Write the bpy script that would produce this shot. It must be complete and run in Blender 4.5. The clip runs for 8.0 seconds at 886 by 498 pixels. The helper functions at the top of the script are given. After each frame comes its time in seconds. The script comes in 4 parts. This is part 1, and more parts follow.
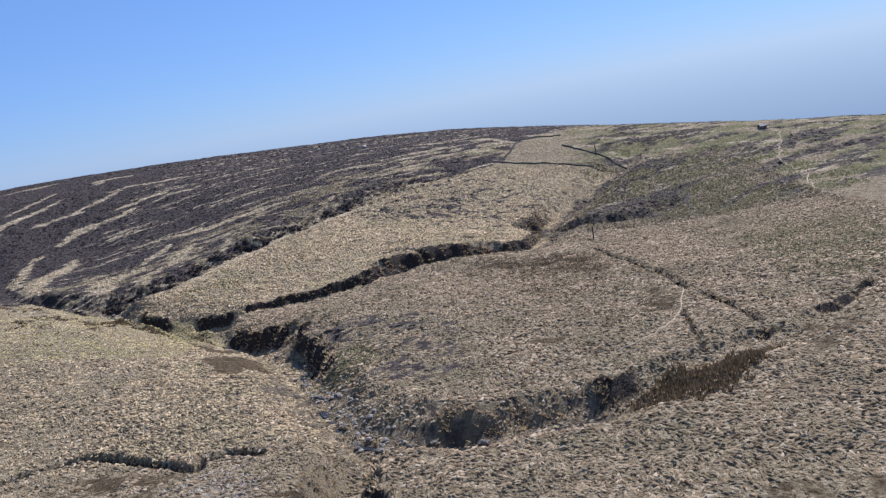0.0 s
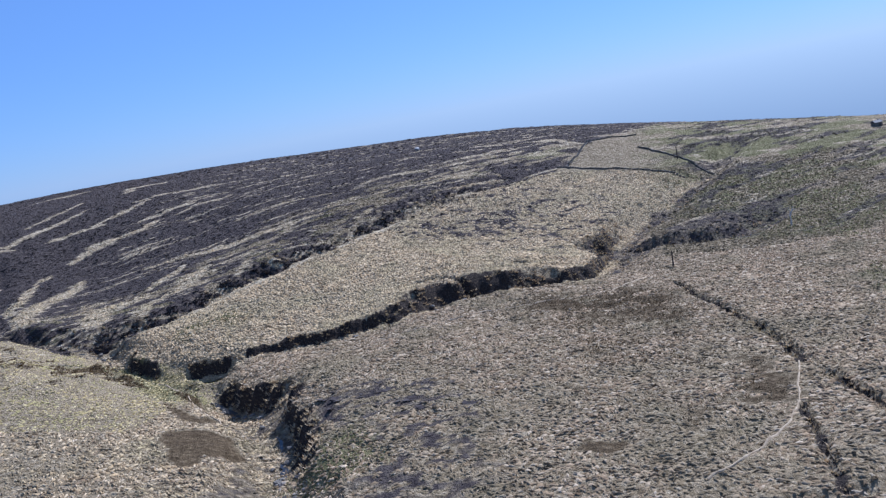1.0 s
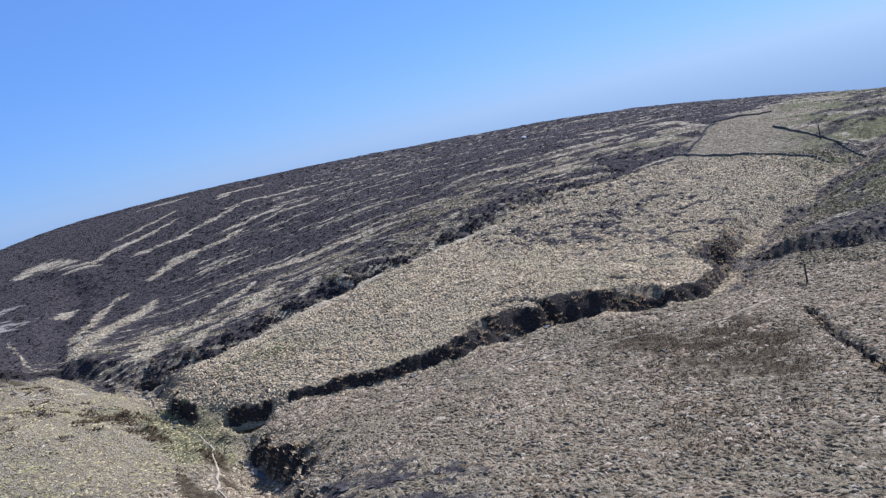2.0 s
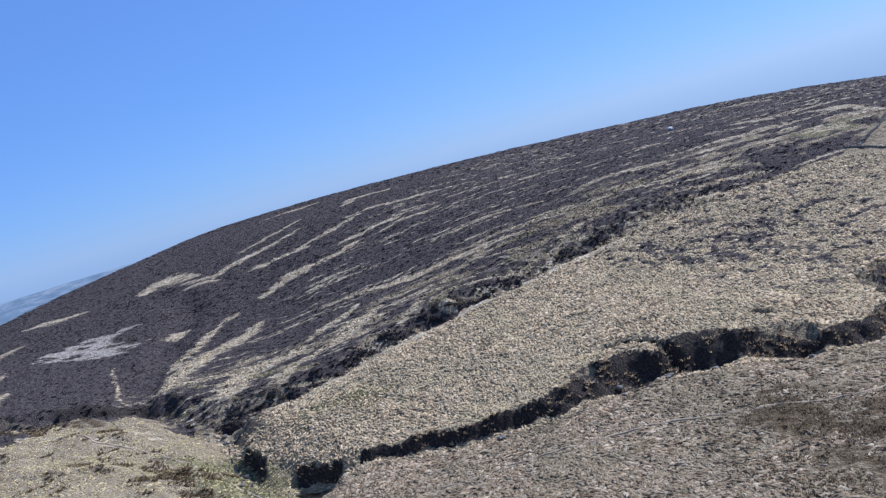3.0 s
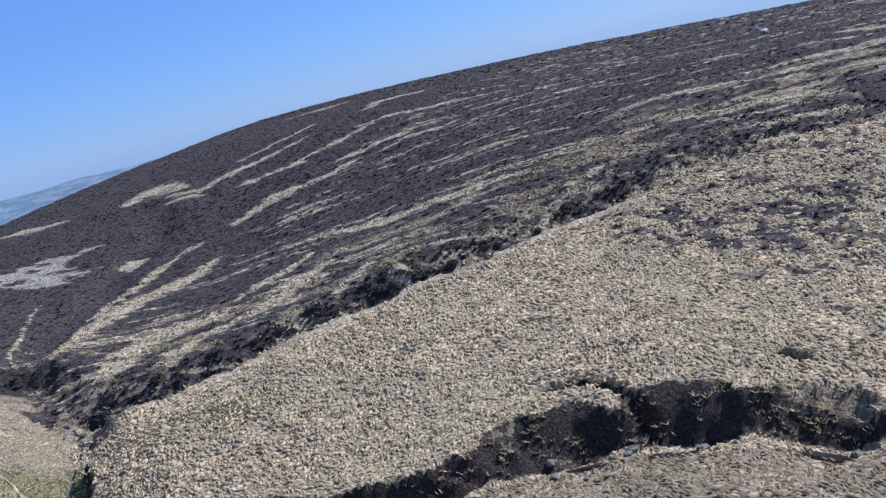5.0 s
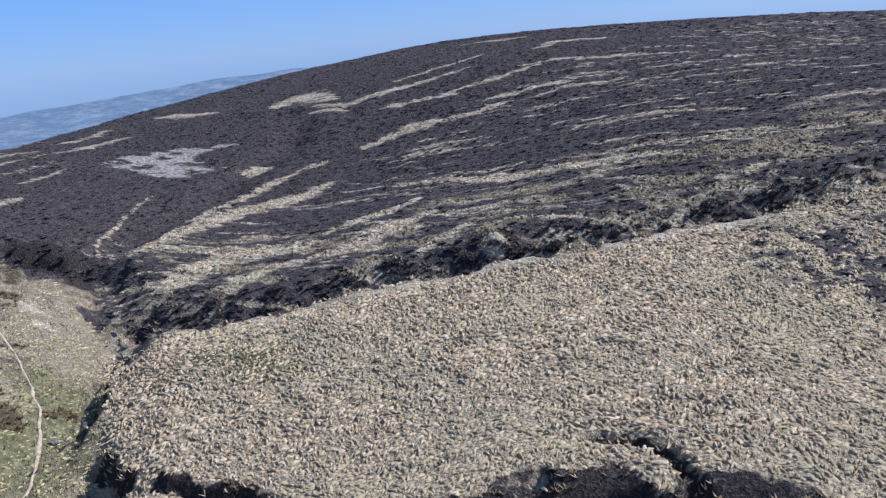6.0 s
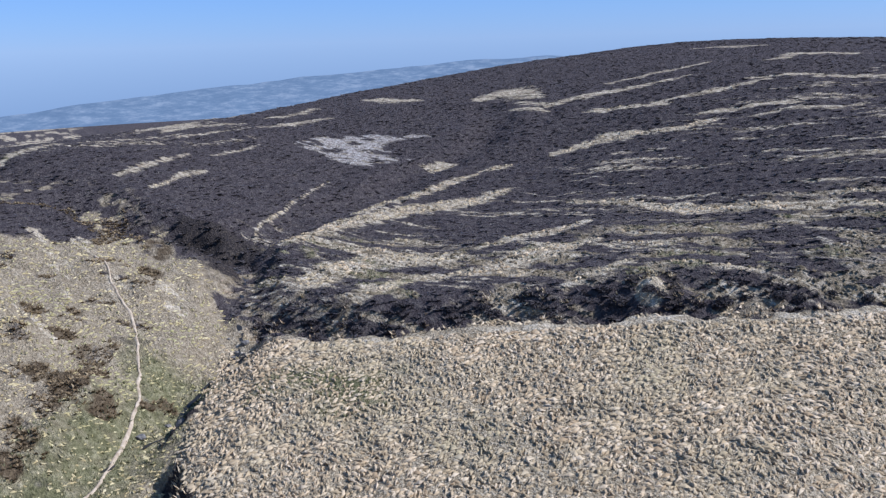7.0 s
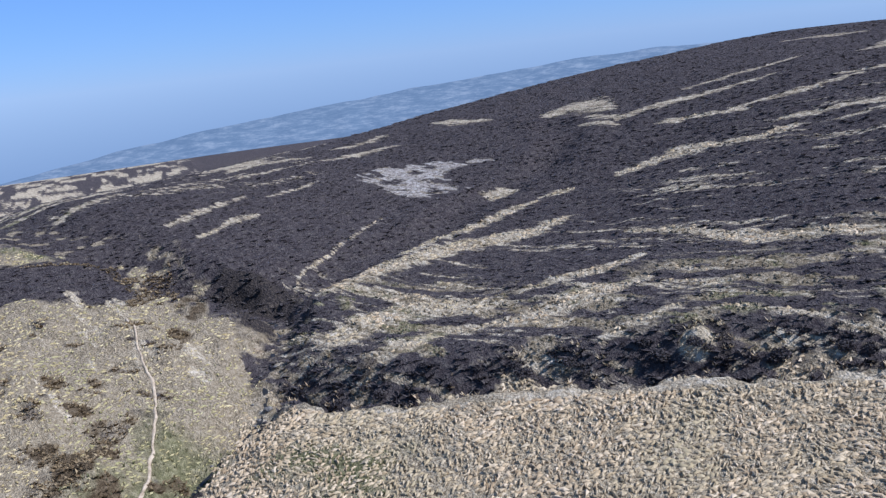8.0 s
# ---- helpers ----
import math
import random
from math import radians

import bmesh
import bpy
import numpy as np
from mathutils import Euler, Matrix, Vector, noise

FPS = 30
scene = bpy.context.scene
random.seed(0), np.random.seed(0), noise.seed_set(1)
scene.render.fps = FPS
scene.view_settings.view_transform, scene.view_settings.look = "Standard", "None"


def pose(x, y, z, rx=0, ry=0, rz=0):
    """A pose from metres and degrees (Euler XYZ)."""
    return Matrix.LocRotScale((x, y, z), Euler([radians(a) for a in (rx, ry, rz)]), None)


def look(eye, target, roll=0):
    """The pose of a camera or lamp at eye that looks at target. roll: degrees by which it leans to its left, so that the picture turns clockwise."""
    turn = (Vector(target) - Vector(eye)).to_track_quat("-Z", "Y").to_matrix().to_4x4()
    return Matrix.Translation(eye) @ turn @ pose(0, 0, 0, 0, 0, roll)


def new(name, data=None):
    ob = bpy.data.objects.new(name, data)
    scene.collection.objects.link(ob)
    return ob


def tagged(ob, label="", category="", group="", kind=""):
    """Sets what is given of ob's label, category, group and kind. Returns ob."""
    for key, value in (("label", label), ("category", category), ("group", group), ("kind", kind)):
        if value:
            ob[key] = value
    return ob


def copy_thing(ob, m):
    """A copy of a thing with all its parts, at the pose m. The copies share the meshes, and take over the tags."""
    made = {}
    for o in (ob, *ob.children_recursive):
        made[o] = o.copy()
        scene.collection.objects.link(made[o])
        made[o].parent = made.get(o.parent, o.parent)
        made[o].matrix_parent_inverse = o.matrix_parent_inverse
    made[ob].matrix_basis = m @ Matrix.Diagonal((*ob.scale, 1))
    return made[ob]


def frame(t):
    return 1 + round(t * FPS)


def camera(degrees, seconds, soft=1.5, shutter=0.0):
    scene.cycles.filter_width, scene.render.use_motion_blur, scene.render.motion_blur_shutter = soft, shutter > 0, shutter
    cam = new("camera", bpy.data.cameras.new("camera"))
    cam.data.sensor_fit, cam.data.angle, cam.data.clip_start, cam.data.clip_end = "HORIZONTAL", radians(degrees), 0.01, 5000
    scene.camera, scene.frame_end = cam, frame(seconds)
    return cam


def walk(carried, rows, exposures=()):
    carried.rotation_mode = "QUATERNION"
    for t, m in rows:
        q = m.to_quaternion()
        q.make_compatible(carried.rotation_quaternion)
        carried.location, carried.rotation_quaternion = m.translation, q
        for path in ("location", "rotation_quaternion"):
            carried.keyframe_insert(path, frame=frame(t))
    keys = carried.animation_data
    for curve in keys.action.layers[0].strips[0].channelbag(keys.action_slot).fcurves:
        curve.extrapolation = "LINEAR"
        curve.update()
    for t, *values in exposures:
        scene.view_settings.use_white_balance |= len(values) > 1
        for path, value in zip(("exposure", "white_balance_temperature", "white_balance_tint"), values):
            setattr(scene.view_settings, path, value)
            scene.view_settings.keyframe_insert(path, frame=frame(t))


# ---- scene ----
cam = camera(52.7, 8.0, soft=1.3)

PATH = [
    (0, 1.27, -0.74, 35.12, 1.86, -9.19, -10.29),
    (0.5, 4.06, 15.09, 34.90, 3.54, -9.07, -11.60),
    (1, 6.61, 29.55, 34.67, 6.94, -8.57, -10.95),
    (1.2, 7.93, 34.90, 34.51, 9.78, -8.27, -10.13),
    (2.3, 15.20, 59.93, 34.54, 19.47, -7.21, -14.60),
    (2.5, 15.50, 64.37, 34.39, 22.34, -6.54, -14.08),
    (3, 17.31, 74.35, 35.25, 27.11, -5.94, -16.17),
    (3.5, 18.17, 84.43, 35.75, 29.00, -9.05, -19.06),
    (4, 18.86, 97.78, 34.72, 25.58, -9.24, -15.86),
    (4.5, 20.02, 107.68, 34.66, 28.09, -8.13, -16.94),
    (4.7, 20.00, 110.29, 34.99, 32.02, -9.27, -16.60),
    (5.8, 17.46, 128.57, 33.82, 45.11, -13.61, -7.95),
    (6, 17.45, 131.26, 33.88, 48.81, -13.47, -5.75),
    (6.5, 15.29, 138.15, 33.93, 57.21, -13.38, -1.86),
    (7, 13.96, 144.05, 34.62, 63.86, -13.21, -1.81),
    (7.5, 12.41, 149.41, 35.84, 66.19, -12.55, -4.06),
    (8, 10.69, 155.02, 36.72, 71.63, -12.41, -6.60),
]
walk(cam, [(t, pose(x, y, z, 0, 0, yaw) @ pose(0, 0, 0, 90 + pitch) @ pose(0, 0, 0, 0, 0, roll)) for t, x, y, z, yaw, pitch, roll in PATH],
     exposures=[(0, 0.44, 5400, 16), (0.6, 0.44, 4980, 15.5), (1.1, 0.44, 4930, 15.5), (8, 0.44, 4930, 15.5)])

# ---- daylight ----
SUN_AZ, SUN_EL = radians(32), radians(44)      # clockwise from +y, and above the horizon
world = bpy.data.worlds.new("sky")
scene.world = world
world.use_nodes = True
wn = world.node_tree
sky = wn.nodes.new("ShaderNodeTexSky")
sky.sky_type, sky.sun_disc = "NISHITA", False
sky.sun_elevation, sky.sun_rotation = SUN_EL, SUN_AZ
sky.altitude, sky.air_density, sky.dust_density, sky.ozone_density = 400, 1.0, 0.0, 1.6
wn.nodes["Background"].inputs["Strength"].default_value = 0.0475
tint = wn.nodes.new("ShaderNodeMix")
tint.data_type, tint.blend_type = "RGBA", "MULTIPLY"
tint.inputs["Factor"].default_value = 1.0
tint.inputs["B"].default_value = (0.74, 0.9, 1.2, 1)
wn.links.new(sky.outputs[0], tint.inputs["A"])
haze = wn.nodes.new("ShaderNodeMix")          # thin high haze evens the sky out towards a pale blue
haze.data_type = "RGBA"
haze.inputs["Factor"].default_value = 0.3
haze.inputs["B"].default_value = (6.2, 9.8, 16.5, 1)
wn.links.new(tint.outputs["Result"], haze.inputs["A"])
wn.links.new(haze.outputs["Result"], wn.nodes["Background"].inputs["Color"])
sun = new("sun", bpy.data.lights.new("sun", "SUN"))
sun.data.energy, sun.data.angle, sun.data.color = 5.0, radians(0.6), (1.0, 0.93, 0.85)
sun.matrix_world = look((0, 0, 300), (-math.sin(SUN_AZ) * math.cos(SUN_EL), -math.cos(SUN_AZ) * math.cos(SUN_EL), 300 - math.sin(SUN_EL)))


# ---- numbers: smooth steps, lattice noise, distances ----
def smooth(a, b, v):
    s = np.clip((v - a) / (b - a), 0, 1)
    return s * s * (3 - 2 * s)


def lattice(i, j, seed):
    h = (i.astype(np.int64) * 374761393 + j.astype(np.int64) * 668265263 + seed * 974634777) & 0xFFFFFFFF
    h = ((h ^ (h >> 13)) * 1274126177) & 0xFFFFFFFF
    return ((h ^ (h >> 16)) & 0xFFFF) / 65535.0


def value_noise(x, y, seed=0):
    """Smooth noise from 0 to 1 with cells of one unit."""
    i, j = np.floor(x), np.floor(y)
    u, v = x - i, y - j
    u, v = u * u * (3 - 2 * u), v * v * (3 - 2 * v)
    a, b = lattice(i, j, seed), lattice(i + 1, j, seed)
    c, d = lattice(i, j + 1, seed), lattice(i + 1, j + 1, seed)
    return (a * (1 - u) + b * u) * (1 - v) + (c * (1 - u) + d * u) * v


def fbm(x, y, seed=0, octaves=3):
    out, amp, total = 0.0, 1.0, 0.0
    for k in range(octaves):
        out = out + amp * value_noise(x * 2 ** k + 17.3 * k, y * 2 ** k - 9.1 * k, seed + k)
        total += amp
        amp *= 0.55
    return out / total


def along(x, y, pts):
    """Distance to a line of points, the side (1 left, -1 right) and the place along it, as a fractional index."""
    best = np.full(x.shape, 1e9)
    side, place = np.ones(x.shape), np.zeros(x.shape)
    for k in range(len(pts) - 1):
        (ax, ay), (bx, by) = pts[k][:2], pts[k + 1][:2]
        dx, dy = bx - ax, by - ay
        s = np.clip(((x - ax) * dx + (y - ay) * dy) / (dx * dx + dy * dy), 0, 1)
        d = np.hypot(x - ax - s * dx, y - ay - s * dy)
        near = d < best
        best = np.where(near, d, best)
        side = np.where(near, np.sign(dx * (y - ay) - dy * (x - ax)), side)
        place = np.where(near, k + s, place)
    return best, side, place


def inside(x, y, pts):
    odd = np.zeros(x.shape, bool)
    for (ax, ay), (bx, by) in zip(pts, pts[1:] + pts[:1]):
        cross = (ay > y) != (by > y)
        with np.errstate(divide="ignore", invalid="ignore"):
            odd ^= cross & (x < (bx - ax) * (y - ay) / (by - ay + 1e-12) + ax)
    return odd


def patch(x, y, pts, soft):
    """1 within an outline, fading to 0 over its edge."""
    d = along(x, y, pts + pts[:1])[0]
    return smooth(-soft, soft, np.where(inside(x, y, pts), d, -d))


# ---- the lie of the land: broad swells (x, y, radius, height) on a gentle slope ----
DALE_SWELLS = [
    (-25, 170, 40, 1.38), (50, 95, 40, 1.88), (-125, 145, 40, 9.44), (-100, 195, 40, -12.19), (25, 195, 40, -6.17),
    (-140, 60, 60, -0.96), (-140, 140, 60, 2.06), (-55, 140, 60, -0.52), (30, 60, 60, 2.09), (30, 140, 60, -0.98),
    (115, 60, 60, 1.14), (115, 140, 60, 0.99),
]
DALE_SWELLS += [(-27, 152, 10, -1.8), (-40, 151, 17, -2.6), (-68, 160, 14, -1.2), (255, 470, 70, -9.0)]
HILL_SWELLS = [
    (-85, 325, 70, 12.66), (0, 270, 40, 3.87), (75, 370, 40, 1.71), (0, 395, 40, 3.07), (100, 270, 40, 4.67),
    (-250, 270, 40, 1.89), (-200, 170, 40, 0.86), (-50, 320, 40, -4.62), (-75, 245, 40, 2.74), (-225, 60, 60, -0.47),
    (-225, 140, 60, -1.60), (-225, 220, 60, 2.31), (-225, 300, 60, 7.55), (-140, 220, 60, 5.11), (-140, 300, 60, 2.70),
    (-140, 380, 60, 1.01), (-55, 220, 60, 4.97), (-55, 300, 60, -3.78), (-55, 380, 60, 4.01), (30, 300, 60, 6.06),
    (30, 380, 60, 1.56), (115, 220, 60, -2.01), (115, 300, 60, -2.65),
]
MOOR_SWELLS = [
    (-225, 345, 40, 8.11), (-220, 505, 70, -13.85), (-355, 415, 70, -6.15), (-40, 550, 70, -13.47), (50, 550, 70, -7.57),
    (-275, 195, 40, -2.24), (-400, 325, 70, -12.38), (-400, 270, 40, -19.82), (140, 505, 70, -16.06), (230, 460, 70, -21.18),
    (-350, 120, 80, -20.99), (-236, 312, 45, -5.54), (250, 535, 80, -11.49), (-470, 130, 90, -15.04), (-480, 290, 90, -15.07),
]
MOOR_SWELLS += [
    (-395, 140, 60, -0.26), (-395, 220, 60, -0.65), (-395, 300, 60, -0.36), (-310, 140, 60, -0.97), (-310, 220, 60, -1.92),
    (-310, 300, 60, -3.69), (-310, 380, 60, -2.35), (-225, 380, 60, 1.86), (-225, 460, 60, 0.28), (-140, 460, 60, 0.42),
    (-55, 460, 60, 1.35), (30, 460, 60, -3.07), (115, 380, 60, -3.07), (115, 460, 60, -1.80),
]
SWELLS = DALE_SWELLS + HILL_SWELLS + MOOR_SWELLS

# becks, each from its spring down: x, y, depth, width of the left bank, width of the right bank
MAIN_BECK = [
    (60.5, 266.1, 1.0, 6, 6), (49.1, 246.9, 1.8, 6, 5), (43.7, 236.3, 1.7, 6, 6), (37.3, 226.6, 1.9, 7, 6), (30.5, 216.5, 2.0, 8, 5.5),
    (22.6, 206.0, 2.4, 7, 4.6), (19.0, 197.0, 2.7, 8, 3.2), (17.2, 189.0, 3.0, 9, 1.8), (15.6, 182.0, 2.4, 9, 1.9), (13.6, 176.8, 1.9, 9, 1.6),
    (11.0, 173.4, 1.8, 9, 1.5), (8.2, 170.6, 1.3, 9, 0.9), (5.3, 171.6, 2.7, 10, 3.8), (2.0, 171.3, 2.7, 10, 2.8), (-1.5, 170.5, 2.8, 10, 3.0),
    (-4.8, 169.8, 3.2, 10, 4.2), (-7.2, 168.9, 3.0, 10, 3.2), (-8.8, 168.2, 2.6, 10, 1.7), (-10.8, 166.8, 3.3, 10, 4.6), (-13.4, 164.6, 2.8, 9, 3.0),
]
MAIN_BECK += [
    (-15.6, 161.6, 2.1, 8, 1.5), (-18.6, 159.2, 1.9, 7, 1.2), (-22.2, 157.4, 1.7, 7, 1.1), (-26.4, 155.4, 1.4, 6, 1.0), (-30.2, 154.2, 1.4, 6, 0.9), (-34.4, 153.2, 1.4, 6, 0.9),
    (-38.2, 151.8, 1.0, 6, 0.9), (-40.6, 150.2, 0.6, 5, 2), (-43, 150, 1.9, 5, 1.3), (-46.8, 150.6, 1.9, 4, 1.2), (-48.6, 150, 1.0, 4, 4), (-51.5, 149, 1.2, 3, 6),
]
FORE_BECK = [
    (100, 152.5, 0.5, 5, 4), (69.4, 121.6, 0.6, 5, 3), (44, 95.6, 0.8, 4, 1.2), (38.5, 89.6, 1.0, 4, 0.9), (34, 87, 0.5, 4, 2.0), (29, 84.4, 0.9, 4, 0.9), (24, 82.0, 0.6, 4, 1.6),
    (18.4, 80.3, 1.0, 5, 1.5), (14.4, 78.2, 2.0, 6, 2.4), (9.5, 76.2, 2.4, 7, 3.8), (4.5, 76.8, 2.6, 7, 4.4), (0, 75.8, 2.6, 7, 4.2), (-4.5, 77.6, 2.8, 6, 4.4), (-9, 78.8, 2.6, 6, 6), (-13, 81, 2.6, 6, 6),
    (-17.5, 91.9, 2.5, 7, 5.5),
]
FORE_BECK += [
    (-20.7, 103.1, 2.4, 7, 4.5), (-23.2, 112.2, 2.5, 7, 2.5), (-25.5, 119.5, 2.6, 7, 1.5),
    (-29, 127, 2.2, 7, 3), (-33.5, 133.2, 2.7, 6, 1.5), (-38.3, 139.2, 2.8, 6, 1.2), (-42.5, 142.4, 1.6, 5, 4), (-46, 143.6, 1.2, 4, 4), (-50.5, 146, 1.2, 4, 4),
]
LOW_BECK = [
    (-50.5, 146, 1.2, 4, 4), (-53.4, 149.6, 1.3, 4, 4), (-57.4, 154.4, 2.1, 4, 1.2), (-60.6, 155.6, 2.0, 4, 1.3), (-63.5, 158.4, 1.6, 5, 4), (-66.3, 161.9, 1.7, 6, 3.0), (-71.6, 163.2, 1.5, 5, 3.5), (-77.6, 165.2, 1.8, 4, 3.5), (-83.2, 167.2, 2.4, 2.6, 3.6), (-87.6, 165.4, 3.2, 2.2, 4.6),
    (-90.4, 162.0, 3.8, 2.2, 5.2), (-93.2, 158.0, 3.8, 2.4, 6.2), (-98, 154.6, 3.2, 3, 7.5), (-104, 151.2, 2.6, 4, 8), (-112, 146.4, 2.0, 6, 10), (-152.1, 127.2, 1.5, 12, 12),
]
SIDE_BECK = [
    (7.0, 243.4, 0.5, 3.0, 4), (1.1, 237.1, 0.7, 3.0, 4.6), (-7.3, 229.8, 1.1, 2.9, 5.2), (-15.7, 221.8, 1.5, 2.6, 5.7), (-24.1, 213.0, 2.0, 2.3, 6.3),
    (-29.0, 206.6, 2.6, 2.0, 6.9), (-32.4, 201.9, 2.9, 1.8, 7.4), (-35.8, 196.3, 3.1, 1.6, 7.9), (-39.5, 191.4, 3.2, 1.4, 8), (-43.4, 187.6, 3.3, 1.3, 8),
    (-47.0, 183.2, 3.4, 1.3, 8), (-51.0, 178.1, 3.4, 1.3, 8), (-54.5, 172.7, 3.3, 1.3, 7.4), (-58.6, 168.9, 3.2, 1.4, 6.5), (-63.8, 166.7, 2.7, 1.9, 5.6),
    (-68.5, 164.5, 2.2, 2.6, 5),
]
SOUTH_BECK = [(-17.6, 18.1, 1.5, 5, 5), (-15.3, 48.2, 2.0, 5, 4), (-12.9, 58.5, 2.3, 4, 3), (-12.6, 69.7, 2.6, 4, 3), (-12, 80.2, 2.8, 5, 3)]
EAST_BECK = [(50.2, 206.4, 0.7, 4, 4), (42.9, 196.9, 1.7, 6, 5), (34.1, 194.5, 2.3, 6, 4), (25.3, 193.5, 2.6, 6, 4), (15.7, 193.5, 2.6, 6, 4)]
HILL_BECK = [(-140, 228.5, 0.4, 4, 4), (-126, 223.9, 0.9, 5, 5), (-117.2, 216.4, 1.1, 5, 5), (-112, 205.6, 1.2, 5, 5), (-108.8, 199.4, 1.2, 5, 5), (-103, 191.8, 1.0, 5, 5), (-97.6, 182.1, 1.0, 5, 5), (-92.5, 174.4, 1.4, 5, 6), (-88.5, 168.5, 2.0, 5, 6), (-86.5, 166, 2.4, 5, 5)]
BECKS = [MAIN_BECK, FORE_BECK, LOW_BECK, SIDE_BECK, SOUTH_BECK, EAST_BECK, HILL_BECK]
# narrow peat drains: line, depth, half width
DRAINS = [
    ([(-60, 75), (-47.4, 80.4), (-44.7, 82), (-42.9, 83.2), (-40.4, 83.9), (-37, 82.6), (-34.2, 80.9), (-30, 78.3), (-27.3, 76.3), (-26.8, 78.4), (-25, 79.8), (-21.5, 78.6)], 1.2, 0.6),
    ([(23.2, 158), (23.7, 147.1), (25.6, 136.6), (26.5, 124.6), (27.2, 114.8), (26.8, 109.6)], 0.8, 0.6),
    ([(27.7, 105), (28.4, 100), (28.9, 95.5), (29, 89.4)], 0.7, 0.5),
    ([(23.5, 98), (22.6, 90), (22, 84)], 0.4, 0.4),
    ([(-7.4, 170.6), (-9.6, 172.2), (-11.6, 173.3), (-14, 172.9), (-16.6, 171.3)], 0.8, 0.45),
    ([(-0.6, 180.4), (1.6, 179.8)], 0.5, 0.35),
]
# added channel, no seen drain: dark peat paints the shaded foot of the side beck
DRAINS.append(([p[:2] for p in SIDE_BECK[4:]], 0.9, 0.75))


# a shallow dale where the becks meet: x, y, how far it lies below the swells
DALE = [(-18.1, 94.9, 0.6), (-24.1, 111.3, 2.4), (-33.5, 127, 3.4), (-40.4, 138.5, 3.8), (-45.5, 146.5, 3.6), (-56, 153.6, 3.4), (-65.9, 159.5, 2.4), (-78.3, 163, 0.8), (-88, 161.5, 0.0)]


def swell_height(x, y):
    z = 2.196 - 0.02623 * x + 0.03 * y
    for cx, cy, r, h in SWELLS:
        z = z + h * np.exp(-((x - cx) ** 2 + (y - cy) ** 2) / (2 * r * r))
    d, side, place = along(x, y, DALE)
    drop = np.interp(place, np.arange(len(DALE)), [p[2] for p in DALE])
    z = z - drop * np.exp(-(d / np.where(side > 0, 13.0, 6.5)) ** 2)
    far = np.hypot(x + 40, y - 180)
    s = smooth(300, 620, far)
    return z * (1 - s) + s * (20 - 0.115 * (far - 200) - 20 * smooth(60, 230, x))


def cut(x, y):
    """How deep the becks and drains lie below the open ground, and how bare their banks are."""
    wx = x + 1.6 * (fbm(x / 3.6, y / 3.6, 11) - 0.5) + 0.7 * (value_noise(x / 1.3, y / 1.3, 14) - 0.5)
    wy = y + 1.6 * (fbm(x / 3.6, y / 3.6, 12) - 0.5) + 0.7 * (value_noise(x / 1.3, y / 1.3, 15) - 0.5)
    deep, bare = np.zeros(x.shape), np.zeros(x.shape)
    for beck in BECKS:
        xs, ys = [p[0] for p in beck], [p[1] for p in beck]
        m = (x > min(xs) - 20) & (x < max(xs) + 20) & (y > min(ys) - 20) & (y < max(ys) + 20)
        if not m.any():
            continue
        d, side, place = along(wx[m], wy[m], beck)
        index = np.arange(len(beck))
        dep, wl, wr = (np.interp(place, index, [p[k] for p in beck]) for k in (2, 3, 4))
        w = np.where(side > 0, wl, wr)
        fade = smooth(-0.02, 0.6, place)
        cliff = smooth(4.5, 2.5, w)
        bay = fbm(x[m] / 6.5, y[m] / 6.5, 16)
        w = w * (1 + cliff * (0.8 * smooth(0.4, 0.72, fbm(x[m] / 4.5, y[m] / 4.5, 18)) - 0.15))
        t = np.clip((d - 0.6 - 0.8 * cliff * smooth(0.32, 0.8, bay)) / w, 0, 1)
        prof = 1 - t * t * (3 - 2 * t)
        steep = dep / w
        here = dep * prof * fade
        now = deep[m]
        bare[m] = np.maximum(bare[m], np.where(here >= now, smooth(0.45, 0.85, steep) * smooth(0.0, 0.08, t) * smooth(1.0, 0.9, t), bare[m]))
        deep[m] = np.maximum(now, here)
    for line, dep, half in DRAINS:
        xs, ys = [p[0] for p in line], [p[1] for p in line]
        m = (x > min(xs) - 4) & (x < max(xs) + 4) & (y > min(ys) - 4) & (y < max(ys) + 4)
        if not m.any():
            continue
        d = along(x[m] + 0.25 * (wx[m] - x[m]), y[m] + 0.25 * (wy[m] - y[m]), line)[0]
        prof = 1 - smooth(half * 0.5, half * 1.5, d)
        deep[m] = np.maximum(deep[m], 0) + dep * prof
        bare[m] = np.maximum(bare[m], smooth(0.3, 0.8, prof))
    return deep, bare


ARCH = (-45.4, 193.3, 1.5, 0.9)      # a grassy lump in the bank, its curved shadow painted round it as dark peat
HUMMOCKS = [ARCH] + [(-50 - 46 * value_noise(np.array(k * 3.7), np.array(0.0), 91).item(), 133 + 17 * value_noise(np.array(k * 5.3), np.array(4.0), 92).item(), 1.3 + 1.5 * (k % 3) / 2, 0.25 + 0.1 * (k % 4)) for k in range(26)] + [(-60.8, 147.7, 2.6, 0.8), (-54.5, 145.8, 2.2, 0.7), (-51.6, 144.2, 2.4, 0.6), (-45.8, 145.8, 1.8, 0.7), (-44.1, 140.8, 2.4, 0.9), (-76.9, 155.3, 2.5, 0.8), (-68.7, 143.9, 3, 0.8), (-81.9, 151.8, 2.6, 0.9), (-58.8, 141, 2.5, 0.7)]


